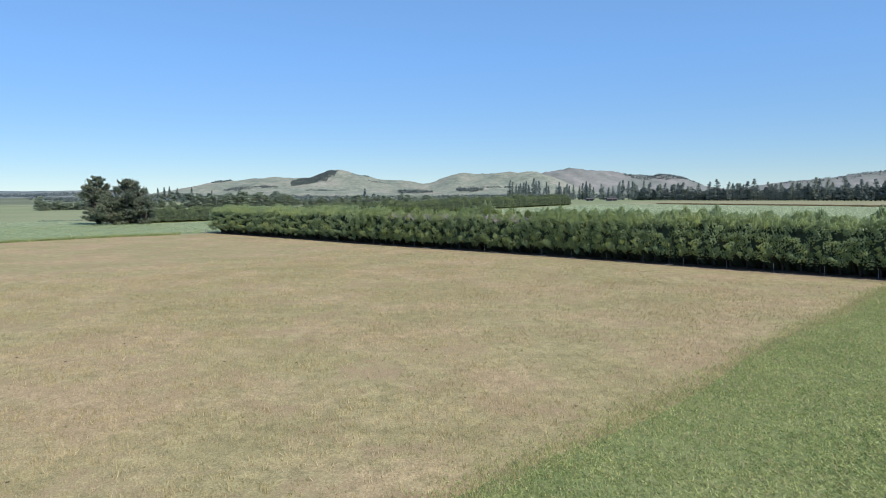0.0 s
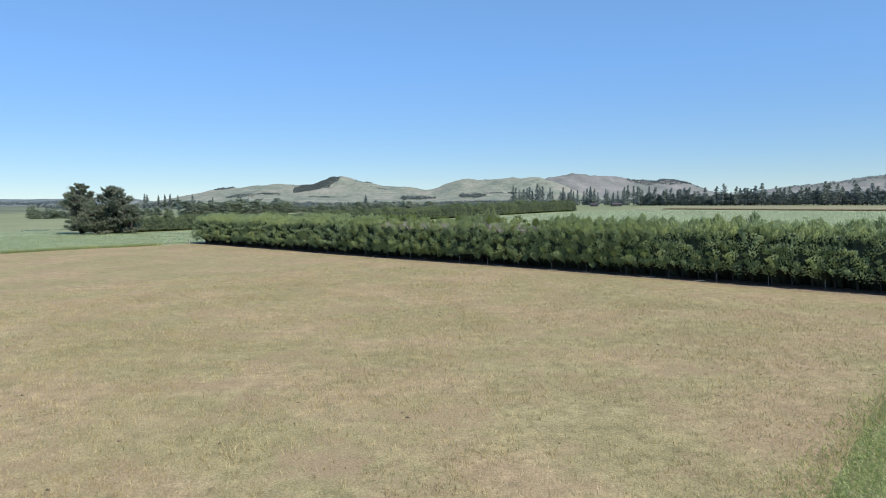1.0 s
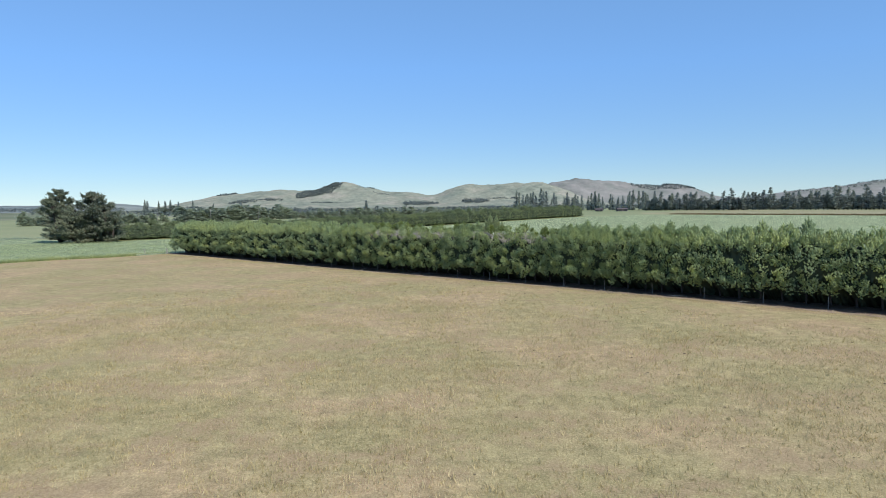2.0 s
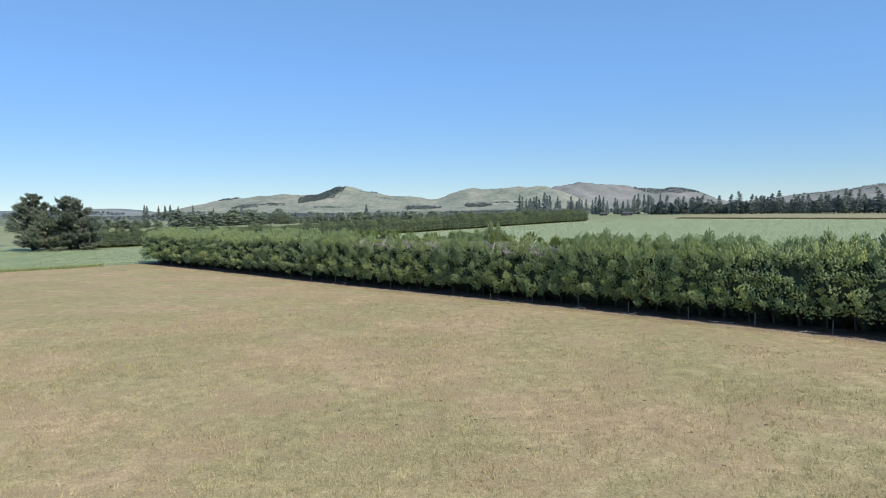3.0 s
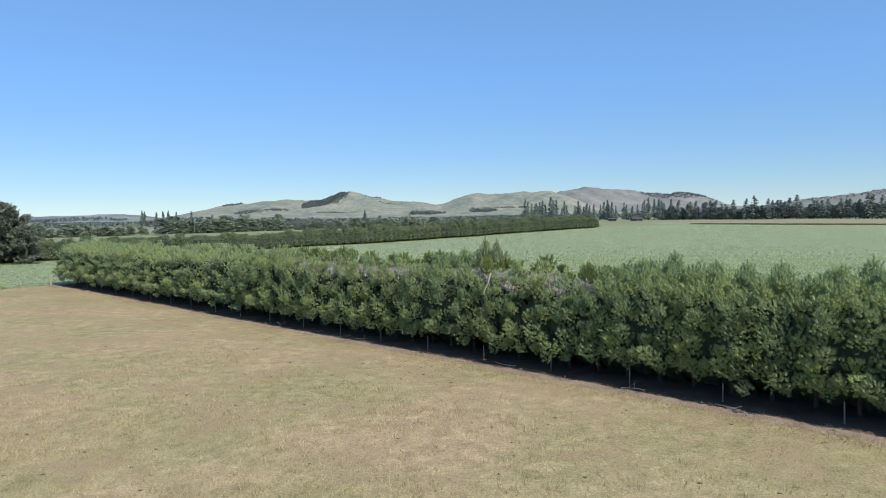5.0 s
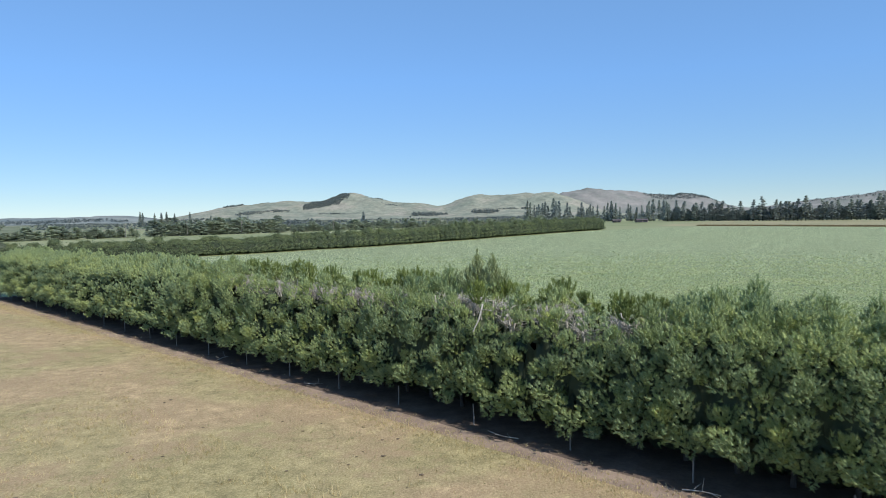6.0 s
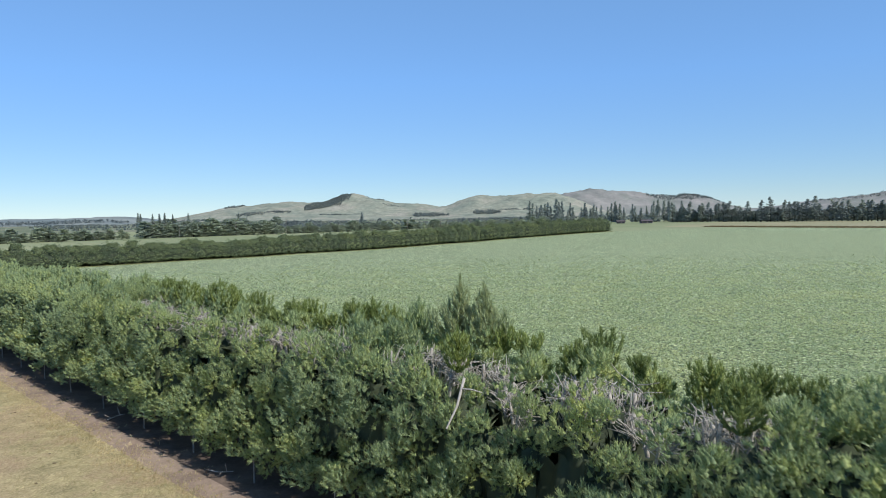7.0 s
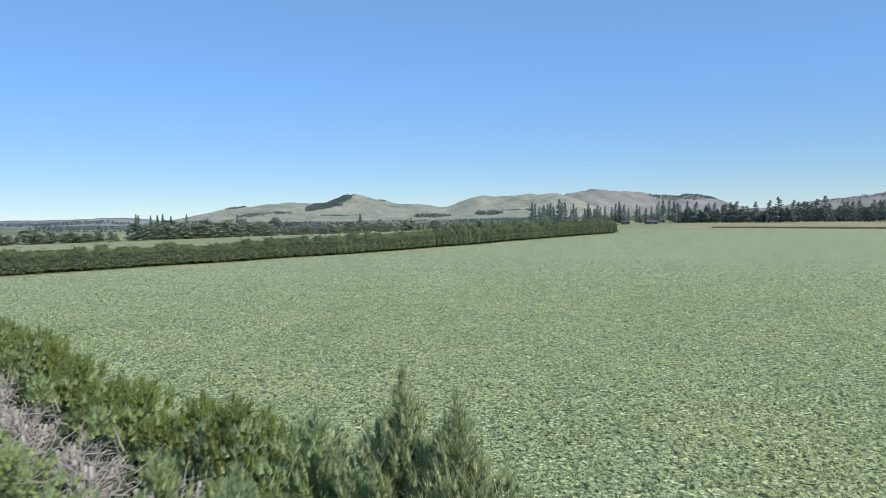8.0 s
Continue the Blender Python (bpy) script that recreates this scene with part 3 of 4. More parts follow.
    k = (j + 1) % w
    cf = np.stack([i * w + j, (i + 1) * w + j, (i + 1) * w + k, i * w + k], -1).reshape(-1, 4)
    part("bough_mass", mesh_of("bough_mass", core.reshape(-1, 3), cf), M_INNER_SHADE, tree)
    bend = rng.normal(size=2) * 0.12
    zs = np.linspace(-0.15, 5.0, 6)
    trunk = tube(np.column_stack([bend[0] * zs * 0.3, bend[1] * zs * 0.3, zs]), np.linspace(0.13, 0.07, 6))
    limbs = [trunk]
    for _ in range(4):
        a, z0 = rng.uniform(0, 2 * np.pi), rng.uniform(0.8, 1.5)
        e = np.array([math.cos(a), math.sin(a) * 1.2, 0.35]) * rng.uniform(0.9, 1.5)
        limbs.append(tube(np.array([[0, 0, z0], e * 0.5 + [0, 0, z0], e + [0, 0, z0 + 0.1]]), [0.05, 0.035, 0.02], 4))
    part("trunk", mesh_of("trunk", *joined(limbs)), M_BARK, tree)
    if topped:
        tagged(part("brushwood", mesh_of("brushwood", *dead_sticks(rng, length)), M_DEAD, tree, "bleached grey cut stubs and dead twigs"), kind="stuff")
    return tagged(tree, "clipped pine in a dense dark green shelterbelt", "pine tree", "pine shelterbelt beside the paddock")


def dead_sticks(rng, length):
    """Cut stubs with sheaves of bare grey twigs, and loose dead sticks between them."""
    chunks = []

    def stick(p, way, ln, r):
        kink = rng.normal(size=3) * 0.07
        chunks.append(tube(np.array([p, p + way * ln * 0.5 + kink, p + way * ln]), [r, r * 0.8, r * 0.4], 4))

    for q in range(6):
        foot = np.array([(q + rng.uniform(0.2, 0.8)) / 6 * length - length / 2, rng.uniform(-1.2, 0.7), TOP - 1.15])
        lean = rng.normal(size=3) * np.array([0.3, 0.3, 0])
        r = rng.uniform(0.04, 0.075)
        chunks.append(tube(np.array([foot - [0, 0, 0.5], foot + lean * 0.2, foot + lean * 0.5 + [0, 0, rng.uniform(0.35, 0.7)]]), [r * 1.1, r, r * 0.9], 6))
        for _ in range(21):
            way = unit((rng.normal(size=(1, 3)) * 0.4 + lean + [0, 0, 0.75]))[0]
            stick(foot + rng.normal(size=3) * [0.2, 0.15, 0.12], way, rng.uniform(0.3, 0.85), rng.uniform(0.012, 0.028))
    for _ in range(44):
        p = np.array([rng.uniform(-length / 2, length / 2), rng.uniform(-1.3, 0.8), TOP - 0.85 + rng.uniform(-0.2, 0.35)])
        way = unit(np.array([[rng.normal() * 0.9, rng.normal() * 0.8 - 0.15, abs(rng.normal()) * 0.4]]))[0]
        stick(p, way, rng.uniform(0.35, 1.0), rng.uniform(0.010, 0.022))
    return joined(chunks)


def belt_place(s, n, scale=(1, 1, 1), turn=0.0):
    return Matrix.Translation(at(s, n)) @ Matrix.Rotation(radians(TURN + turn), 4, "Z") @ Matrix.Diagonal((*scale, 1))


MIDDLE = 0.2 + HALF        # the trunks' line across the belt
NEAR = dict(step=0.9, per=28, puff=dict(radius=0.08, fringe=18, needle_len=0.2, width=0.029, cap=dome(3, 2), tall=1.4, burst=0.55))
FAR = dict(step=0.9, per=19, puff=dict(radius=0.11, fringe=6, needle_len=0.21, width=0.045, cap=dome(3, 2), tall=1.4, burst=0.4))
LOWD = dict(step=1.05, per=8, puff=dict(radius=0.16, fringe=4, needle_len=0.34, width=0.1, cap=dome(3, 2), burst=0.5), base=0.1, needles=M_HEDGE, depth=0.55)
near_kinds = [
    belt_pine(11, **NEAR, topped=True, young=M_YOUNG, leaders=((0.5, 1.7, 1.6, 0.95), (-0.85, 1.5, 0.75, 0.6))),
    belt_pine(12, **NEAR, topped=True, young=M_YOUNG, leaders=((-0.6, 1.7, 1.3, 1.1), (0.85, 1.5, 0.6, 0.5))),
    belt_pine(13, **NEAR, topped=True, young=M_YOUNG, leaders=((0.1, -1.3, 1.5, 0.7), (-0.6, 2.1, 0.9, 0.85), (0.6, 2.0, 0.7, 0.8))),
    belt_pine(14, **NEAR, leaders=((-0.3, 2.0, 1.7, 0.95), (0.8, -1.2, 1.4, 0.6), (0.1, -0.4, 1.2, 0.6))),
    belt_pine(15, **NEAR, leaders=((0.2, 1.8, 1.75, 0.8), (-0.7, -0.9, 1.4, 0.6), (0.6, -0.3, 1.1, 0.6))),
]
tall_kind = belt_pine(16, **NEAR, topped=True, young=M_LEADER, leaders=((-0.45, 2.3, 2.75, 0.72), (0.75, 2.3, 2.5, 0.78), (-0.95, 2.2, 1.7, 1.2), (1.1, 2.3, 1.65, 1.2), (0.1, 2.5, 1.6, 1.2)))
spare_kind = belt_pine(17, **NEAR, leaders=((0.6, 2.0, 1.5, 0.8), (-0.5, 0.4, 1.1, 0.6), (-0.9, -1.4, 1.0, 0.6)))
bushy_kind = belt_pine(18, **NEAR, topped=True, young=M_YOUNG, leaders=((-0.6, 1.7, 1.74, 1.1), (0.8, 1.8, 1.45, 0.9)))
far_kinds = [
    belt_pine(21, **FAR, leaders=((0.3, 0.2, 1.4, 0.45), (-0.8, 1.2, 1.1, 0.5), (-0.5, -1.0, 1.3, 0.4))),
    belt_pine(22, **FAR, leaders=((-0.4, -0.6, 1.3, 0.4), (0.6, 1.4, 1.7, 0.6), (0.9, -1.1, 1.1, 0.4))),
    belt_pine(23, **FAR, leaders=((0.0, 0.9, 1.72, 0.7), (0.9, -0.5, 1.2, 0.4), (-0.9, 0.0, 1.0, 0.4))),
    belt_pine(24, **FAR, leaders=((0.5, 0.4, 1.72, 0.9), (-0.6, 1.8, 1.5, 0.8), (-0.9, -0.9, 1.2, 0.4))),
    belt_pine(25, **FAR, leaders=((0.4, -0.6, 1.5, 0.6), (-0.3, 1.9, 1.3, 0.8), (-1.0, -0.2, 1.1, 0.4))),
    belt_pine(26, **FAR, leaders=((-0.3, 1.2, 2.3, 1.1), (0.7, -0.9, 1.5, 0.6), (-1.0, -0.9, 1.1, 0.4))),
]
low_kinds = [belt_pine(31 + q, **LOWD, leaders=((-0.85, 0.3 * q - 0.4, 1.25, 0.75), (0.1, -0.6, 1.0 + 0.1 * q, 0.75), (0.9, 0.7, 1.4, 0.75))) for q in range(4)]


def plant(kinds, places):
    """Puts the first of each kind at the first place that asks for it, and copies for the rest."""
    used = set()
    for k, m in places:
        ob = kinds[k]
        if k in used:
            copy_thing(ob, m)
        else:
            used.add(k)
            ob.matrix_basis = m


def first_belt():
    rng = random.Random(4)
    kinds = near_kinds + [tall_kind] + far_kinds + [spare_kind, bushy_kind]
    places, last = [], None
    TALL = 99.35
    s = 1.2
    while s < 214:
        near = 64 < s < 132
        choice = (6, 7, 8, 10) if s <= 64 else (3, 4, 12) if s < 72 else (0, 1, 13) if s < 95 else (3, 4) if s < 98 else (0, 1, 2) if s < 113 else (3, 4, 12) if near else (6, 9, 10, 11)
        if abs(s - TALL) < 1.25:
            k, s = 5, TALL
        else:
            k = rng.choice([v for v in choice if v != last])
        if last == 5:
            k = 2
        last = k
        places.append((k, belt_place(s, MIDDLE + rng.uniform(-0.12, 0.12), (rng.uniform(1.0, 1.08), rng.uniform(0.96, 1.04), rng.uniform(0.95, 1.04)), rng.uniform(-4, 4))))
        s += rng.uniform(2.25, 2.5)
    plant(kinds, places)


first_belt()


def second_belt():
    rng = random.Random(8)
    for ob in low_kinds:
        tagged(ob, "clipped pine in a long dark green field hedge", group="far shelterbelt along the crop")
    places, n = [], 13.0
    while n < 324:
        m = Matrix.Translation(at(BELT_S, n, float(ground_z(BELT_S, n)))) @ Matrix.Rotation(radians(TURN + 90), 4, "Z") @ Matrix.Diagonal((1.12, rng.uniform(0.84, 1.04), rng.uniform(0.92, 1.08) * (0.86 + 0.2 * float(ease(80, 200, n))), 1))
        places.append((rng.randrange(4), m))
        n += 2.7
    plant(low_kinds, places)


second_belt()


# ---- old conifers ----
CONE_CAP = dome(3, 2)


def conifer(name, seed, high, wide, branches, per, leaf, material, label, category, group="", bare=0.08, ragged=0.35, taper=0.8):
    """A tall conifer: a tapered trunk, drooping boughs in uneven whorls, foliage in flat sprays along them."""
    rng = np.random.default_rng(seed)
    tree = new(name)
    zs = np.linspace(-0.2, high * 0.97, 7)
    lean = rng.normal(size=2) * 0.012 * high
    axis_xy = lambda z: np.column_stack([lean[0] * (z / high) ** 2, lean[1] * (z / high) ** 2])
    stem = tube(np.column_stack([axis_xy(zs), zs]), np.linspace(high * 0.018 + 0.08, 0.05, 7))
    limbs, sprays = [stem], []
    f = np.sort(rng.uniform(bare, 0.99, branches))
    for q in f:
        z = q * high
        ln = wide * (1 - q) ** taper * rng.uniform(1 - ragged, 1.1) * min(1, 0.55 + (q - bare) * 4) + 0.25
        a = rng.uniform(0, 2 * np.pi)
        rise = 0.30 * (q - 0.35) + rng.normal() * 0.08
        root = np.array([*axis_xy(np.array([z]))[0], z])
        out = np.array([math.cos(a), math.sin(a), rise])
        end = root + out * ln
        mid = root + out * ln * 0.55 + np.array([0, 0, -0.05 * ln])
        if len(sprays) % 5 == 0 and q < 0.6:
            limbs.append(tube(np.array([root, mid, end]), [0.012 * high * 0.35 + 0.02, 0.05, 0.02], 4))
        m = max(3, int(per * (0.4 + 1.3 * ln / wide)))
        g = rng.uniform(0.0, 1.0, m) ** 0.6
        b = root + (end - root) * g[:, None] + rng.normal(size=(m, 3)) * np.array([0.14, 0.14, 0.10]) * (0.4 + ln * 0.4)
        w = unit(out[None] * 0.7 + rng.normal(size=(m, 3)) * np.array([0.75, 0.75, 0.3]) + np.array([0, 0, 0.25 * (q - 0.5)]))
        sprays.append(blades(b - w * leaf * 0.4, w, leaf * rng.uniform(0.6, 1.2, m), leaf * 0.62, rng))
    part("trunk", mesh_of("trunk", *joined(limbs)), M_BARK, tree)
    part("crown", mesh_of("crown", *joined(sprays)), material, tree)
    return tagged(tree, label, category, group)


def cypress(seed, high, wide, tiers, material):
    """A broad old field tree: several leaders, each bearing upswept plates of foliage, with gaps under the crown."""
    rng = np.random.default_rng(seed)
    tree = new("cypress_tree")
    limbs, sprays = [], []
    leaders = [(0.0, 0.0, 1.0)] + [(math.cos(a) * wide * 0.5, math.sin(a) * wide * 0.5, rng.uniform(0.76, 0.99)) for a in rng.uniform(0, 1, 3) + np.arange(3) * 2.1]
    for x, y, k in leaders:
        tall = high * k
        zs = np.linspace(0, 1, 6)
        line = np.column_stack([x * zs ** 0.6, y * zs ** 0.6, zs * tall * 0.95 - 0.3])
        limbs.append(tube(line, np.linspace(0.55, 0.08, 6)))
        for q in range(tiers // 4):
            f = (q + rng.uniform(0, 0.95)) / (tiers // 4)
            z = tall * (0.10 + 0.88 * f)
            r = wide * 0.95 * (0.55 + 0.55 * math.sin(2.3 * f + 0.5)) * (1 - f ** 4) ** 0.6 * rng.uniform(0.35, 1.15) + 0.35
            a = rng.uniform(0, 2 * np.pi)
            out = np.array([math.cos(a), math.sin(a), 0.25 + 0.4 * f])
            root = np.array([x * (z / tall) ** 0.6, y * (z / tall) ** 0.6, z - 0.25 * r])
            end = root + out * r
            limbs.append(tube(np.array([root, root + out * r * 0.5 - [0, 0, 0.08 * r], end]), [0.16, 0.1, 0.04], 4))
            m = 30
            g = rng.uniform(0.25, 1.05, m)[:, None] ** 0.7
            side = np.array([-math.sin(a), math.cos(a), 0])
            b = root + out * r * g + side * (rng.normal(size=(m, 1)) * (0.22 + 0.16 * r)) + rng.normal(size=(m, 3)) * [0.2, 0.2, 0.16]
            sprays.append(puffs(b, unit(out * 0.3 + rng.normal(size=(m, 3)) * 0.2 + np.array([0, 0, 0.8])), rng, 0.36, 0, 0, 0, CONE_CAP, 0.55))
            tips = np.repeat(b, 4, 0) + rng.normal(size=(4 * m, 3)) * 0.22
            fan = unit(out * [1, 1, 1.3] + rng.normal(size=(4 * m, 3)) * 0.42)
            sprays.append(blades(tips, fan, 0.9 * rng.uniform(0.6, 1.3, 4 * m), 0.24, rng))
    part("trunk", mesh_of("trunk", *joined(limbs)), M_BARK, tree)
    part("crown", mesh_of("crown", *joined(sprays)), material, tree)
    return tagged(tree, "broad old cypress with layered olive-green foliage in the field", "cypress tree", "clump of old field trees")


def clump_of_cypress():
    for seed, s, n, high, wide, tiers in ((51, -90.3, 3.1, 18.4, 5.6, 96), (52, -80.0, 11.2, 17.0, 6.2, 104), (53, -76.4, 14.2, 10.0, 4.2, 36), (54, -81.5, 5.4, 12.0, 5.8, 60)):
        t = cypress(seed, high, wide, tiers, M_MACRO)
        t.matrix_basis = Matrix.Translation(at(s, n))


clump_of_cypress()


def pine_rows():
    """The tall dark row beyond the crop, and the looser stand that carries it on."""
    rng = random.Random(12)
    lab = "tall dark pine in a windbreak row beyond the fields"
    kinds = [conifer("windbreak_pine", 61 + q, 24 + 1.5 * q % 5, 7.0, 120, 8, 1.9, M_HAZED_PINE, lab, "pine tree", "tall windbreak row", 0.08, 0.3, 0.7) for q in range(5)]
    places, s = [], 190.0
    while s > -262:
        n = 752 + rng.uniform(-2, 2) + (6 if s < -160 else 0)
        k = rng.uniform(0.84, 1.04)
        places.append((rng.randrange(5), Matrix.Translation(at(s, n, float(ground_z(s, n)) - 0.1)) @ Matrix.Rotation(rng.uniform(0, 6), 4, "Z") @ Matrix.Diagonal((k * 1.1, k * 1.1, k, 1))))
        if rng.random() < 0.8:
            k = rng.uniform(0.48, 0.72)
            places.append((rng.randrange(5), Matrix.Translation(at(s - 2, n + 7, float(ground_z(s, n)) - 0.1)) @ Matrix.Rotation(rng.uniform(0, 6), 4, "Z") @ Matrix.Diagonal((k * 1.7, k * 1.7, k, 1))))
        s -= rng.uniform(3.2, 5.2)
    plant(kinds, places)
    lab = "slender dark pine in a loose far stand"
    kinds = [conifer("stand_pine", 71 + q, 25, 7.0, 110, 8, 1.9, M_HAZED_PINE, lab, "pine tree", "loose far stand", 0.05, 0.5, 0.95) for q in range(4)]
    places, s = [], -268.0
    while s > -505:
        n = 800 + rng.uniform(-25, 25)
        k = rng.uniform(0.75, 1.2) * (1.15 if s < -452 else 0.95)
        places.append((rng.randrange(4), Matrix.Translation(at(s, n, float(ground_z(s, n)) - 0.1)) @ Matrix.Rotation(rng.uniform(0, 6), 4, "Z") @ Matrix.Diagonal((k, k, k, 1))))
        s -= rng.uniform(2.8, 6.5)
    plant(kinds, places)


pine_rows()


def middle_belts():
    """Mixed shelterbelts between the second pine belt and the hills."""
    rng = random.Random(21)
    lab = "grey-green shelterbelt tree between distant pastures"
    kinds = [conifer("belt_tree", 81 + q, 11.5 + q, 4.0, 90, 8, 1.3, M_HAZED_BELT, lab, "tree", "distant shelterbelt", 0.02, 0.45, 0.4) for q in range(4)]
    places, n = [], 70.0
    while n < 680:
        if 176 < n < 190:
            n = 190.5
        k = rng.uniform(0.5, 0.95) if n < 180 else rng.uniform(1.0, 1.35) if n < 300 else rng.uniform(0.65, 1.0)
        places.append((rng.randrange(4), Matrix.Translation(at(-388 + rng.uniform(-3, 3), n)) @ Matrix.Rotation(rng.uniform(0, 6), 4, "Z") @ Matrix.Diagonal((k * 1.5, k * 1.5, k, 1))))
        n += rng.uniform(1.6, 4.2) if n < 180 else rng.uniform(2.5, 3.6) if n < 420 else rng.uniform(4, 7)
    # the taller wood out beyond, about the pointed conifers
    for q in range(46):
        k = rng.uniform(1.0, 1.75)
        places.append((rng.randrange(4), Matrix.Translation((-585 + 6.2 * q + rng.uniform(-5, 5), 1420 - 2.6 * q + rng.uniform(-14, 14), -0.3)) @ Matrix.Rotation(rng.uniform(0, 6), 4, "Z") @ Matrix.Diagonal((k * 1.5, k * 1.5, k, 1))))
    plant(kinds, places)
    # a taller tree that stands over the belt
    tall = conifer("tall_belt_tree", 91, 17.5, 4.0, 110, 8, 1.4, M_HAZED_PINE, "tall dark conifer standing over a distant shelterbelt", "conifer tree", "", 0.15, 0.5)
    tall.matrix_basis = Matrix.Translation((-86, 755, 0))
    lab = "pointed dark conifer in a far row"
    spires = [conifer("spire_conifer", 95 + q, 30, 7.0, 130, 8, 2.2, M_HAZED_PINE, lab, "conifer tree", "far row of pointed conifers", 0.04, 0.25, 0.95) for q in range(2)]
    places = []
    for q, (x, k) in enumerate(((-614, 1.0), (-601, 0.92), (-584, 0.9), (-571, 1.0), (-557, 0.97), (-538, 0.92), (-513, 0.93), (-470, 0.75), (-413, 0.9), (-395, 0.7))):
        places.append((q % 2, Matrix.Translation((x, 1400 + rng.uniform(-15, 15), 0)) @ Matrix.Rotation(rng.uniform(0, 6), 4, "Z") @ Matrix.Diagonal((k, k, k, 1))))
    plant(spires, places)


middle_belts()


def far_woods():
    """Belts and copses out on the plain, too far off to tell apart."""
    rng = np.random.default_rng(33)
    P, Hh = [], []
    def belt(x0, y0, x1, y1, step, high):
        m = int(math.hypot(x1 - x0, y1 - y0) / step)
        f = np.linspace(0, 1, m)
        P.append(np.column_stack([x0 + (x1 - x0) * f + rng.normal(size=m) * 4, y0 + (y1 - y0) * f + rng.normal(size=m) * 4, np.full(m, -1.5)]))
        Hh.append(rng.uniform(0.45, 1.0, m) * high)
    for q in range(26):
        y = 1150 + q * 85 + rng.uniform(-30, 30)
        for _ in range(3):
            x = rng.uniform(-0.62, 0.34) * y
            ln = rng.uniform(120, 420)
            belt(x, y, x + ln * 0.73, y - ln * 0.2, 7, rng.uniform(7, 12))
    belt(-640, 1470, -250, 1300, 5, 15)
    belt(-330, 1180, -60, 1120, 7, 15)
    belt(-60, 1150, 190, 1100, 7, 11)
    belt(300, 1500, 900, 1300, 8, 16)
    belt(500, 1000, 1400, 1500, 7, 20)
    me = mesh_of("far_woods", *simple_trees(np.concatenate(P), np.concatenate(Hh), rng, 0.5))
    tagged(part("far_woods", me, M_HAZED_WOOD), "dark shelterbelts and copses far out on the plain", "woodland", kind="stuff")


far_woods()


def horizon_wood():
    """The long closed wood at the foot of the low rise."""
    rng = np.random.default_rng(35)
    m = 1100
    f = rng.uniform(0, 1, m)
    places = np.column_stack([-2900 + 1950 * f, 3000 - 110 * f + rng.normal(size=m) * 25, np.full(m, -1.5)])
    high = (6.0 + 1.8 * np.sin(f * 21) + 1.4 * np.sin(f * 55)) * rng.uniform(0.8, 1.1, m)
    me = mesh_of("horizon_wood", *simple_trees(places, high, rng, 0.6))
    tagged(part("horizon_wood", me, M_HAZED_WOOD), "closed dark wood along the far horizon", "woodland", kind="stuff")


horizon_wood()


# ---- fence, poles, sheds ----
def fence_post(seed):
    rng = np.random.default_rng(seed)
    lean = rng.normal(size=2) * 0.03
    v, f = tube(np.array([[0, 0, -0.3], [0, 0, 0.1], [lean[0], lean[1], 1.15], [lean[0], lean[1], 1.22]]), [0.05, 0.046, 0.042, 0.03], 6)
    return tagged(part("fence_post", mesh_of("fence_post", v, f), M_POST), "weathered grey wooden fence post before the pines", "fence post", "fence along the shelterbelt")


def fence_row():
    rng = random.Random(3)
    kinds = [fence_post(q) for q in range(3)]
    places = []
    s = 0.6
    while s < 205:
        places.append((rng.randrange(3), Matrix.Translation(at(s, 0.85, -0.02)) @ Matrix.Rotation(rng.uniform(0, 6), 4, "Z")))
        s += 6.35 + rng.uniform(-0.25, 0.25)
    plant(kinds, places)


fence_row()


def strainer_post(s, n, lean):
    """A pale round post of the old fence at the corner of the belt."""
    v, f = tube(np.array([[0, 0, -0.3], [0, 0, 0.2], [lean, 0, 1.25], [lean * 1.05, 0, 1.32]]), [0.13, 0.12, 0.115, 0.08], 6)
    ob = part("strainer_post", mesh_of("strainer_post", v, f), M_DEAD)
    ob.matrix_basis = Matrix.Translation(at(s, n)) @ Matrix.Rotation(radians(40), 4, "Z")
    tagged(ob, "pale bleached strainer post at the corner of the shelterbelt", "fence post", "posts at the paddock corner")


strainer_post(-0.3, -0.9, 0.03)
strainer_post(-3.2, -5.0, -0.35)


def fallen_branch(seed, s, n, ln, turn):
    rng = np.random.default_rng(seed)
    t = np.linspace(0, 1, 5)
    pts = np.column_stack([t * ln, 0.12 * np.sin(t * 4 + seed), 0.05 + 0.12 * t * rng.uniform(0, 1.6)])
    chunks = [tube(pts, np.linspace(0.035, 0.014, 5), 4)]
    for q in (1, 2, 3):
        w = unit(rng.normal(size=(1, 3)) * np.array([1, 1, 0.5]) + np.array([[0.6, 0, 0.35]]))[0]
        chunks.append(tube(np.array([pts[q], pts[q] + w * 0.3, pts[q] + w * 0.55]), [0.018, 0.013, 0.008], 4))
    ob = part("fallen_branch", mesh_of("fallen_branch", *joined(chunks)), M_DEAD)
    ob.matrix_basis = Matrix.Translation(at(s, n, 0.0)) @ Matrix.Rotation(radians(TURN + turn), 4, "Z")
    return tagged(ob, "dead bleached branch lying on the bare soil", "branch", "fallen branches along the fence")


for q, (s, n, ln, turn) in enumerate(((115.4, -0.3, 1.6, 10), (121.5, -0.2, 1.8, -12), (130.5, 0.2, 2.4, 5), (87.0, 0.1, 1.2, 30), (139.0, -0.4, 1.5, -25), (74.0, -0.1, 1.0, 80), (106.0, 0.4, 1.6, 195))):
    fallen_branch(q, s, n, ln, turn)


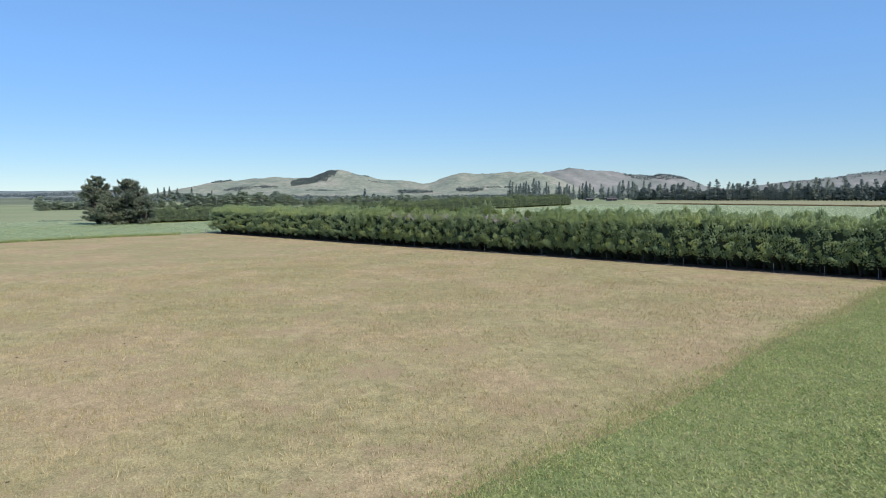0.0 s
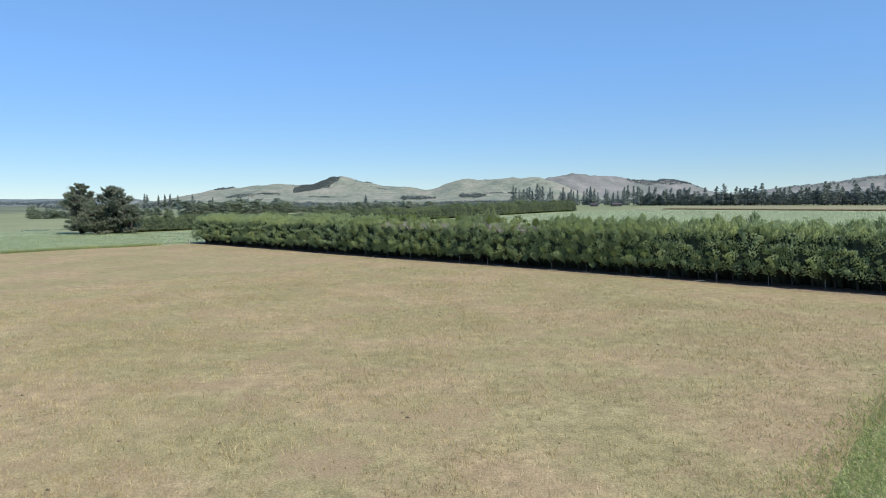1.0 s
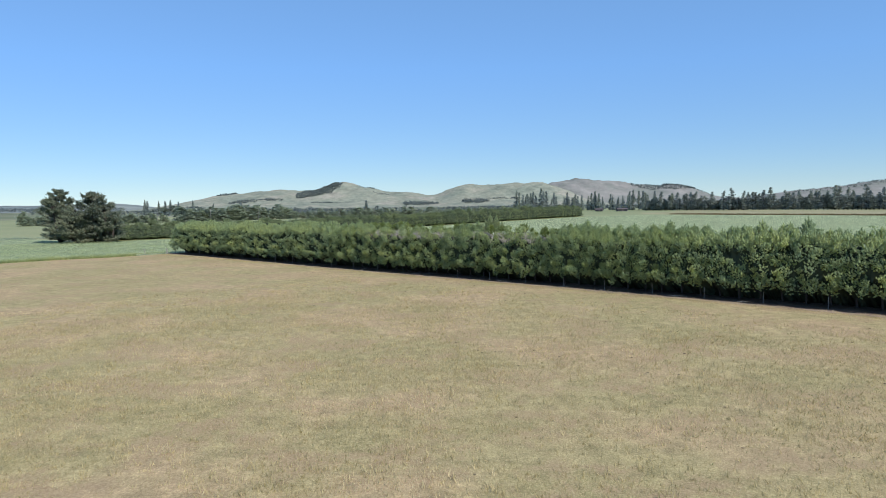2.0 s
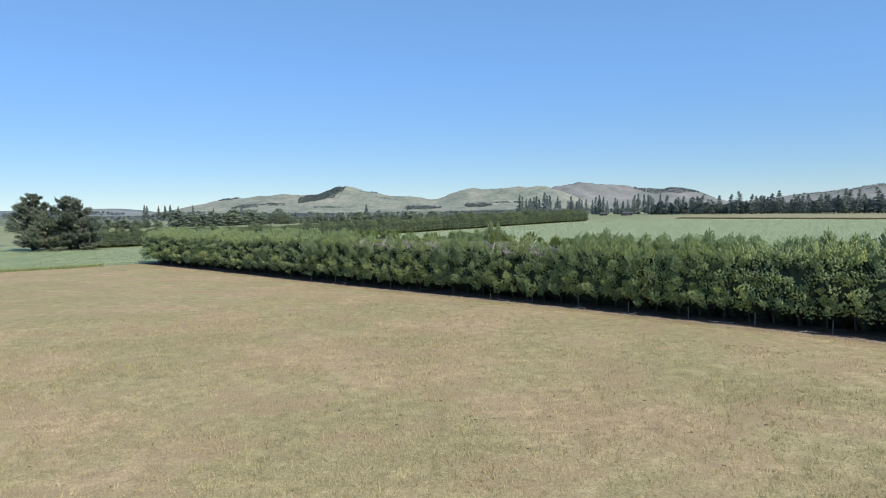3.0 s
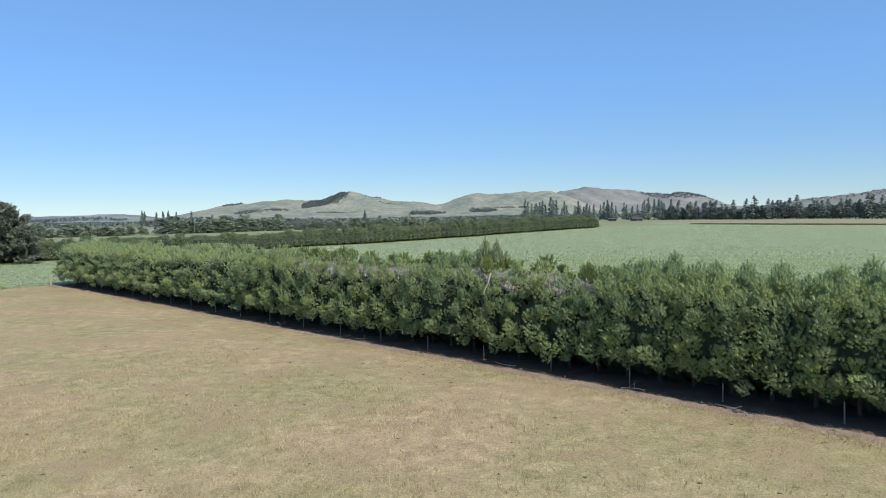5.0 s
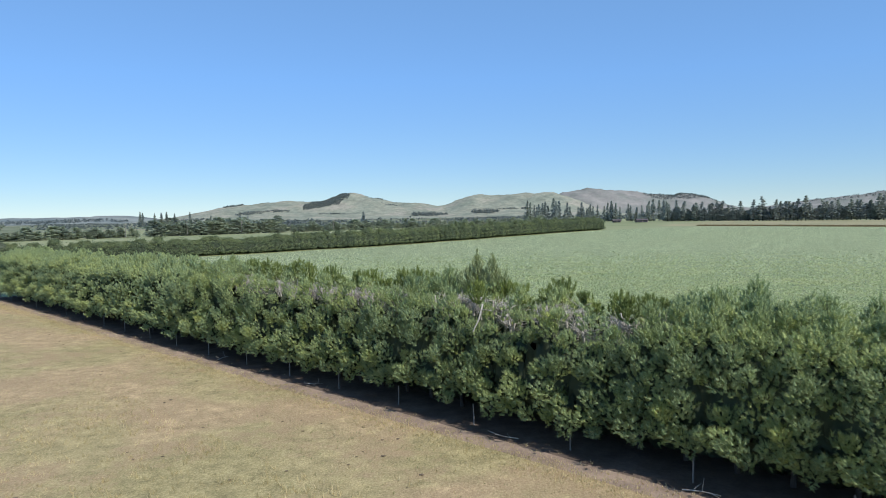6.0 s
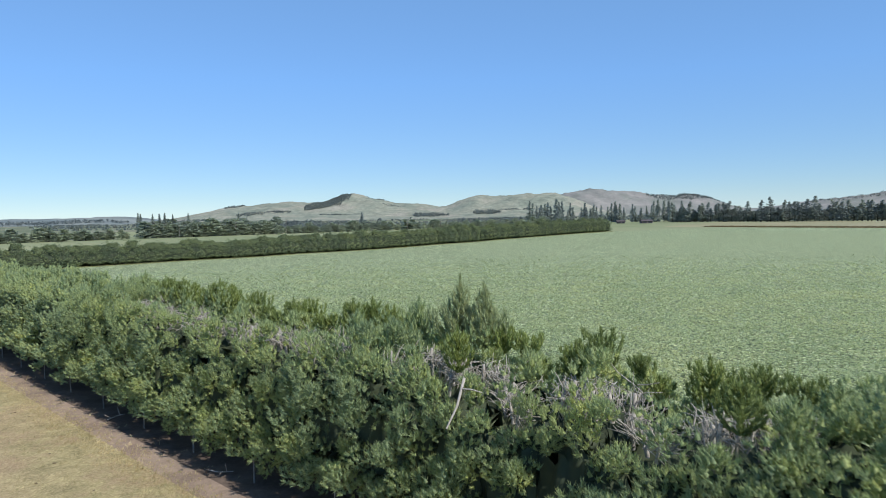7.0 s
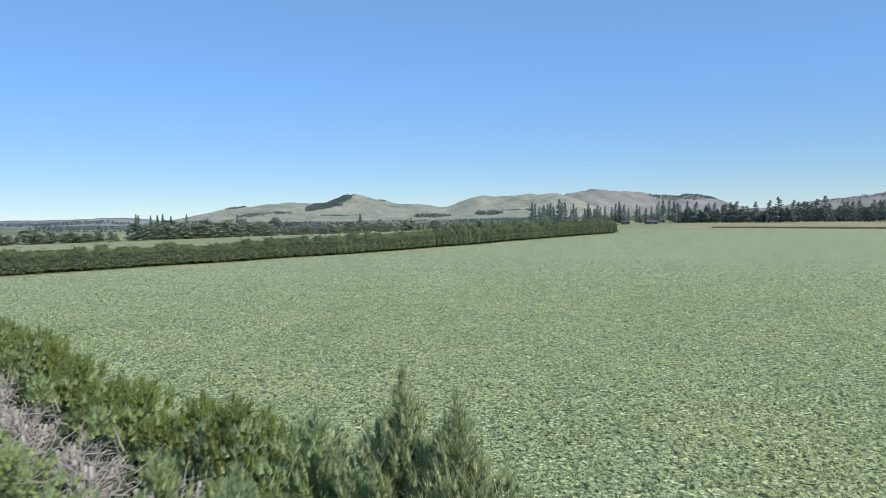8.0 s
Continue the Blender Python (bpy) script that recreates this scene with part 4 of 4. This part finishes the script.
def broken_limb():
    """The pale snapped limb that hangs in the face of the belt."""
    a, b = Vector((8.62, 128.75, 5.55)), Vector((9.2, 129.35, 7.0))
    pts = np.array([a, a.lerp(b, 0.45) + Vector((0.08, -0.05, 0)), b])
    chunks = [tube(pts, [0.03, 0.042, 0.055], 6)]
    side = np.array([[9.08, 129.2, 6.7], [9.45, 128.95, 6.72], [9.75, 128.8, 6.66]])
    chunks.append(tube(side, [0.03, 0.024, 0.014], 6))
    tagged(part("broken_limb", mesh_of("broken_limb", *joined(chunks)), M_DEAD), "pale snapped pine limb hanging in the shelterbelt", "branch")


broken_limb()


def power_pole():
    pole = new("power_pole")
    v, f = tube(np.array([[0, 0, -0.5], [0, 0, 5], [0, 0, 10.6]]), [0.19, 0.16, 0.12], 6)
    part("post", mesh_of("post", v, f), M_POST, pole)
    bm = bmesh.new()
    bmesh.ops.create_cube(bm, size=1, matrix=Matrix.Translation((0, 0.16, 10.0)) @ Matrix.Diagonal((2.4, 0.12, 0.14, 1)))
    arm = part("crossarm", bm, M_POST, pole)
    for x in (-1.05, 0.3, 1.05):
        v, f = tube(np.array([[x, 0.16, 10.05], [x, 0.16, 10.2], [x, 0.16, 10.32]]), [0.05, 0.07, 0.04], 6)
        part("insulator", mesh_of("insulator", v, f), M_DEAD, arm)
    return tagged(pole, "slim grey wooden power pole beside a distant shelterbelt", "power pole", "power line across the pastures")


def pole_line():
    first = power_pole()
    for q in range(9):
        m = Matrix.Translation(at(-381, 166 + 46 * q)) @ Matrix.Rotation(radians(TURN + 5), 4, "Z")
        if q:
            copy_thing(first, m)
        else:
            first.matrix_basis = m


pole_line()

M_ROOF, _nt, _b = shader("dark_iron_roof")
_nt.links.new(ramp(_nt, noise_of(_nt, 0.6, 4), ((0.35, (0.06, 0.045, 0.045)), (0.65, (0.11, 0.085, 0.08)))), _b.inputs["Base Color"])
_b.inputs["Roughness"].default_value = 0.6
M_WALL, _nt, _b = shader("painted_boards")
_nt.links.new(ramp(_nt, noise_of(_nt, 0.8, 4), ((0.35, (0.13, 0.10, 0.09)), (0.65, (0.22, 0.18, 0.16)))), _b.inputs["Base Color"])
_b.inputs["Roughness"].default_value = 0.8
M_SHADE, _nt, _b = shader("painted_bay_shade")
_nt.links.new(ramp(_nt, noise_of(_nt, 0.8, 4), ((0.35, (0.02, 0.02, 0.022)), (0.65, (0.04, 0.04, 0.045)))), _b.inputs["Base Color"])


def farm_shed(x, y, long, deep, eave, ridge, turn):
    """A low gabled shed with an overhanging iron roof and dark slabs for its open bays."""
    shed = new("farm_shed")
    shed.matrix_basis = Matrix.Translation((x, y, 0.3)) @ Matrix.Rotation(radians(turn), 4, "Z")
    a, b = long / 2, deep / 2
    v = [(-a, -b, 0), (a, -b, 0), (a, b, 0), (-a, b, 0), (-a, -b, eave), (a, -b, eave), (a, b, eave), (-a, b, eave)]
    part("wall", mesh_of("wall", v, [(0, 1, 5, 4), (1, 2, 6, 5), (2, 3, 7, 6), (3, 0, 4, 7)]), M_WALL, shed)
    bm = bmesh.new()
    o = 0.6
    pts = [(-a - o, -b - o, eave - 0.1), (a + o, -b - o, eave - 0.1), (a + o, 0, ridge), (-a - o, 0, ridge), (-a - o, b + o, eave - 0.1), (a + o, b + o, eave - 0.1)]
    top = [bm.verts.new(p) for p in pts]
    low = [bm.verts.new((p[0], p[1], p[2] - 0.18)) for p in pts]
    for q in ((0, 1, 2, 3), (3, 2, 5, 4)):
        bm.faces.new([top[k] for k in q])
        bm.faces.new([low[k] for k in reversed(q)])
    for i, j in ((0, 1), (1, 2), (2, 5), (5, 4), (4, 3), (3, 0)):
        bm.faces.new([top[j], top[i], low[i], low[j]])
    for x0 in (-a, a):
        bm.faces.new([bm.verts.new(p) for p in ((x0, -b, eave), (x0, b, eave), (x0, 0, ridge - 0.2))])
    part("roof", bm, M_ROOF, shed)
    # each bay is a solid slab, its inner shade given as near-black colour
    bays = max(2, int(long / 5))
    for q in range(bays):
        bm = bmesh.new()
        w = long / bays
        bmesh.ops.create_cube(bm, size=1, matrix=Matrix.Translation((-a + (q + 0.5) * w, -b, eave * 0.42)) @ Matrix.Diagonal((w * 0.78, 0.12, eave * 0.8, 1)))
        part("bay_shade", bm, M_SHADE, shed)
    tagged(shed, "low farm shed with a dark iron roof among far trees", "shed", "farm buildings")


farm_shed(222, 915, 13, 7, 2.6, 4.2, 8)
farm_shed(196, 930, 9, 6, 2.5, 3.8, -4)


# ---- rushes and dry growth ----
def tuft_field(name, sn, z, high, width, per, material, label, category, rng, spread=0.1, lean=0.35):
    """Blades in tufts at the given places, one object."""
    m = len(sn)
    base = to_world(np.repeat(sn, per, 0) + rng.normal(size=(m * per, 2)) * spread, 0)
    base[:, 2] = np.repeat(z, per) - 0.02
    tuft_way = rng.normal(size=(m, 3)) * 0.22
    tuft_way[:, 2] = 1
    w = unit(np.repeat(tuft_way, per, 0) + rng.normal(size=(m * per, 3)) * lean * np.array([1, 1, 0.2]))
    h = np.repeat(high * rng.uniform(0.6, 1.3, m), per) * rng.uniform(0.6, 1.15, m * per)
    me = mesh_of(name, *blades(base, w, h, width, rng))
    return tagged(part(name, me, material), label, category, kind="stuff")


def patchy(sn, rng, scale, low, high):
    """Keeps places by broad patches."""
    a = np.sin(sn[:, 0] * scale + 1.7 * np.sin(sn[:, 1] * scale * 0.6)) * np.sin(sn[:, 1] * scale * 0.9 + 1.1 * np.sin(sn[:, 0] * scale * 0.5))
    return sn[rng.uniform(size=len(sn)) < low + (high - low) * (a * 0.5 + 0.5)]


def grasses():
    rng = np.random.default_rng(41)
    sn = np.column_stack([rng.uniform(0, GRASS_S + 0.5, 110000), rng.uniform(-105, -1.6, 110000)])
    sn = np.concatenate([patchy(sn, rng, 0.16, 0.1, 1.0), patchy(np.column_stack([rng.uniform(92, GRASS_S + 0.3, 190000), rng.uniform(-97, -20, 190000)]), rng, 0.3, 0.05, 1.0)])
    tuft_field("dry_grass", sn, ground_z(sn[:, 0], sn[:, 1]), 0.19, 0.034, 2, M_STRAW, "dry straw-coloured grass tufts over the grazed paddock", "grass", rng, 0.1, 0.4)
    sn = patchy(np.column_stack([rng.uniform(80, GRASS_S + 0.3, 40000), rng.uniform(-100, -10, 40000)]), rng, 0.55, 0.0, 1.0)
    tuft_field("tall_straw", sn, ground_z(sn[:, 0], sn[:, 1]), 0.3, 0.045, 4, M_STRAW, "taller bleached straw left standing in clumps", "grass", rng, 0.09, 0.3)
    sn = np.column_stack([rng.uniform(60, GRASS_S, 70000), rng.uniform(-100, -4, 70000)])
    sn = patchy(patchy(sn, rng, 0.13, 0.0, 0.75), rng, 0.7, 0.1, 1.0)
    tuft_field("green_regrowth", sn, ground_z(sn[:, 0], sn[:, 1]), 0.14, 0.04, 2, M_REGROWTH, "low olive-green grass growing back among dry straw", "grass", rng, 0.12, 0.6)
    sn = np.column_stack([GRASS_S + 0.1 + rng.uniform(0, 1, 95000) ** 1.2 * 26 + rng.normal(size=95000) * 0.35, rng.uniform(-100, -1.8, 95000)])
    tuft_field("lush_grass", sn, ground_z(sn[:, 0], sn[:, 1]), 0.19, 0.066, 3, M_GRASS, "thick lush green grass beside the dry paddock", "grass", rng, 0.1, 1.1)
    # straw stems among the lush grass, thickest where the paddock begins
    sn = np.column_stack([GRASS_S - 0.8 + rng.uniform(0, 1, 17000) ** 1.6 * 22, rng.uniform(-105, -1.8, 17000)])
    tuft_field("straw_stems", sn, ground_z(sn[:, 0], sn[:, 1]), 0.34, 0.03, 2, M_STRAW, "pale seeding stems among the lush green grass", "grass", rng, 0.1, 0.5)
    sn = np.column_stack([GRASS_S - np.abs(rng.normal(size=5000)) * 0.9, rng.uniform(-105, -1.8, 5000)])
    tuft_field("edge_grass", sn, ground_z(sn[:, 0], sn[:, 1]), 0.2, 0.05, 3, M_GRASS, "thin green grass straying into the dry paddock", "grass", rng, 0.1, 0.6)
    # pale stalks along the front of the crop beside the paddock
    sn = np.column_stack([-0.9 - np.abs(rng.normal(size=2200)) * 0.9, rng.uniform(-110, -8, 2200)])
    tuft_field("crop_stalks", sn, ground_z(sn[:, 0], sn[:, 1]), 0.95, 0.13, 3, M_GRASS, "pale dry stalks along the edge of the green crop", "crop", rng, 0.18, 0.35)
    sn = np.column_stack([rng.uniform(0, 190, 11000), rng.normal(-1.9, 0.75, 11000)])
    tuft_field("fence_grass", sn, ground_z(sn[:, 0], sn[:, 1]), 0.16, 0.04, 4, M_STRAW, "thin dry grass at the edge of the bare soil", "grass", rng, 0.1, 0.6)
    sn = np.column_stack([BELT_S + 3.3 + np.abs(rng.normal(size=2600)) * 0.4, rng.uniform(12, 325, 2600)])
    tuft_field("belt_foot_grass", sn, ground_z(sn[:, 0], sn[:, 1]), 0.45, 0.13, 3, M_REGROWTH, "pale dry grass along the foot of the far hedge", "grass", rng, 0.2, 0.5)
    # rush clumps along the far edge of the crop
    s = rng.uniform(-150, 170, 3000)
    n = 604 + np.clip(-0.317 * (s + 169), -90, 60) + rng.normal(size=3000) * 3.5
    sn = np.column_stack([s, n])
    tuft_field("rushes", sn, ground_z(sn[:, 0], sn[:, 1]), 1.5, 0.5, 5, M_RUSH, "brown rushes along the far edge of the crop", "rushes", rng, 0.6, 0.5)
    n = rng.uniform(-240, 20, 900)
    sn = np.column_stack([-140 + rng.normal(size=900) * 1.2, n])
    sn = sn[np.sin(n * 0.16) > -0.4]
    tuft_field("field_rushes", sn, ground_z(sn[:, 0], sn[:, 1]), 1.0, 0.35, 5, M_HAZED_BELT, "line of dark rushes across the green field", "rushes", rng, 0.5, 0.5)


grasses()


def dried_dung():
    """Dried dung over the paddock."""
    rng = np.random.default_rng(44)
    chunks = []
    for q in range(520):
        s, n = rng.uniform(10, GRASS_S), rng.uniform(-100, -3) if q < 260 else rng.uniform(-45, -3)
        v, f = lump(rng, rng.uniform(0.035, 0.11), 0.28, 3, 7)
        p = at(s, n)
        chunks.append((v * [1.2, rng.uniform(0.4, 1), 1] + [p.x, p.y, float(ground_z(s, n)) + 0.03], f))
    tagged(part("dung_pats", mesh_of("dung_pats", *joined(chunks)), M_PAT), "dark dried dung pats scattered over the paddock", "dung", kind="stuff")


dried_dung()


# ---- the leafy crop ----
def clumps(sn, gap, open_):
    """The plant that each place belongs to: the way from its middle, in plants' widths. Drops places between plants."""
    cell = np.floor(sn / gap)
    ways = []
    for i in (-1, 0, 1):
        for j in (-1, 0, 1):
            c = cell + [i, j]
            h = np.sin(c[:, :1] * [12.9898, 39.346] + c[:, 1:] * [78.233, 11.135]) * 43758.5453
            ways.append(sn - (c + 0.12 + 0.76 * (h - np.floor(h))) * gap)
    ways = np.stack(ways)
    d = np.linalg.norm(ways, axis=2)
    order = np.argsort(d, axis=0)
    k = np.arange(len(sn))
    keep = d[order[1], k] - d[order[0], k] > open_ * gap
    return sn[keep], (ways[order[0], k] / gap)[keep], keep


def crop_leaves(name, sn, leaf, per, high, rng, gap=0.46):
    """Plants of broad leaves, each leaf folded along its middle into two faces."""
    sn, way, keep = clumps(sn, gap, 0.05)
    leaf = np.broadcast_to(leaf, len(keep))[keep]
    bulge = 1.05 - 0.9 * np.einsum("ij,ij->i", way, way)
    m = len(sn) * per
    root = to_world(np.repeat(sn, per, 0), 0)
    root[:, 2] = np.repeat(ground_z(sn[:, 0], sn[:, 1]), per) + np.repeat(high * bulge * rng.uniform(0.85, 1.1, len(sn)), per)
    a = rng.uniform(0, 2 * np.pi, m)
    up = rng.uniform(0.15, 1.7, m)
    out = unit(np.column_stack([np.cos(a), np.sin(a), up]))
    ln = np.repeat(leaf, per) * rng.uniform(0.6, 1.3, m)
    base = root + out * (0.35 * ln)[:, None]
    side = np.column_stack([-np.sin(a), np.cos(a), np.zeros(m)]) * (ln * 0.34)[:, None]
    tip = base + out * ln[:, None] - np.array([0, 0, 1]) * (0.15 * ln)[:, None]
    mid = base + out * (0.55 * ln)[:, None]
    lift = np.array([0, 0, 1]) * (0.14 * ln)[:, None]
    v = np.stack([base, mid + side + lift, tip, mid - side + lift], 1).reshape(-1, 3)
    k = np.arange(m)[:, None] * 4
    f = np.concatenate([k + np.array([[0, 2, 1]]), k + np.array([[0, 3, 2]])])
    return tagged(part(name, mesh_of(name, v, f), M_CROP_LEAF), "broad pale green leaves of a fodder crop covering the field", "crop", kind="stuff")


def crops():
    """The crop thins to sparser, larger leaves away from the belt, where they can no longer be told apart."""
    rng = np.random.default_rng(47)
    r = np.linspace(12, 205, 1200)
    leaf = 0.105 + 0.0014 * r
    thick = 1.5 / (1 + r / 24) * (1 - ease(70, 200, r)) / (0.34 * leaf ** 2 * 4)       # rosettes a square metre
    total = np.cumsum(thick * r * radians(79) * (r[1] - r[0]))
    r = np.interp(rng.uniform(0, 1, int(total[-1])) * total[-1], total, r)
    a = rng.uniform(radians(94), radians(173), len(r))
    sn = np.column_stack([112 + r * np.cos(a), r * np.sin(a)])
    keep = (sn[:, 1] > 8) & (sn[:, 0] > BELT_S + 3.2)
    crop_leaves("crop", sn[keep], 0.105 + 0.0014 * r[keep], 4, 0.2, rng)
    sn = np.column_stack([rng.uniform(-85, -1.5, 15000), rng.uniform(-90, 14, 15000)])
    sn = np.concatenate([sn, np.column_stack([rng.normal(-1.6, 0.5, 3000), rng.uniform(-110, 0, 3000)])])
    crop_leaves("crop_beside", sn, 0.21, 3, 0.36, rng)


crops()
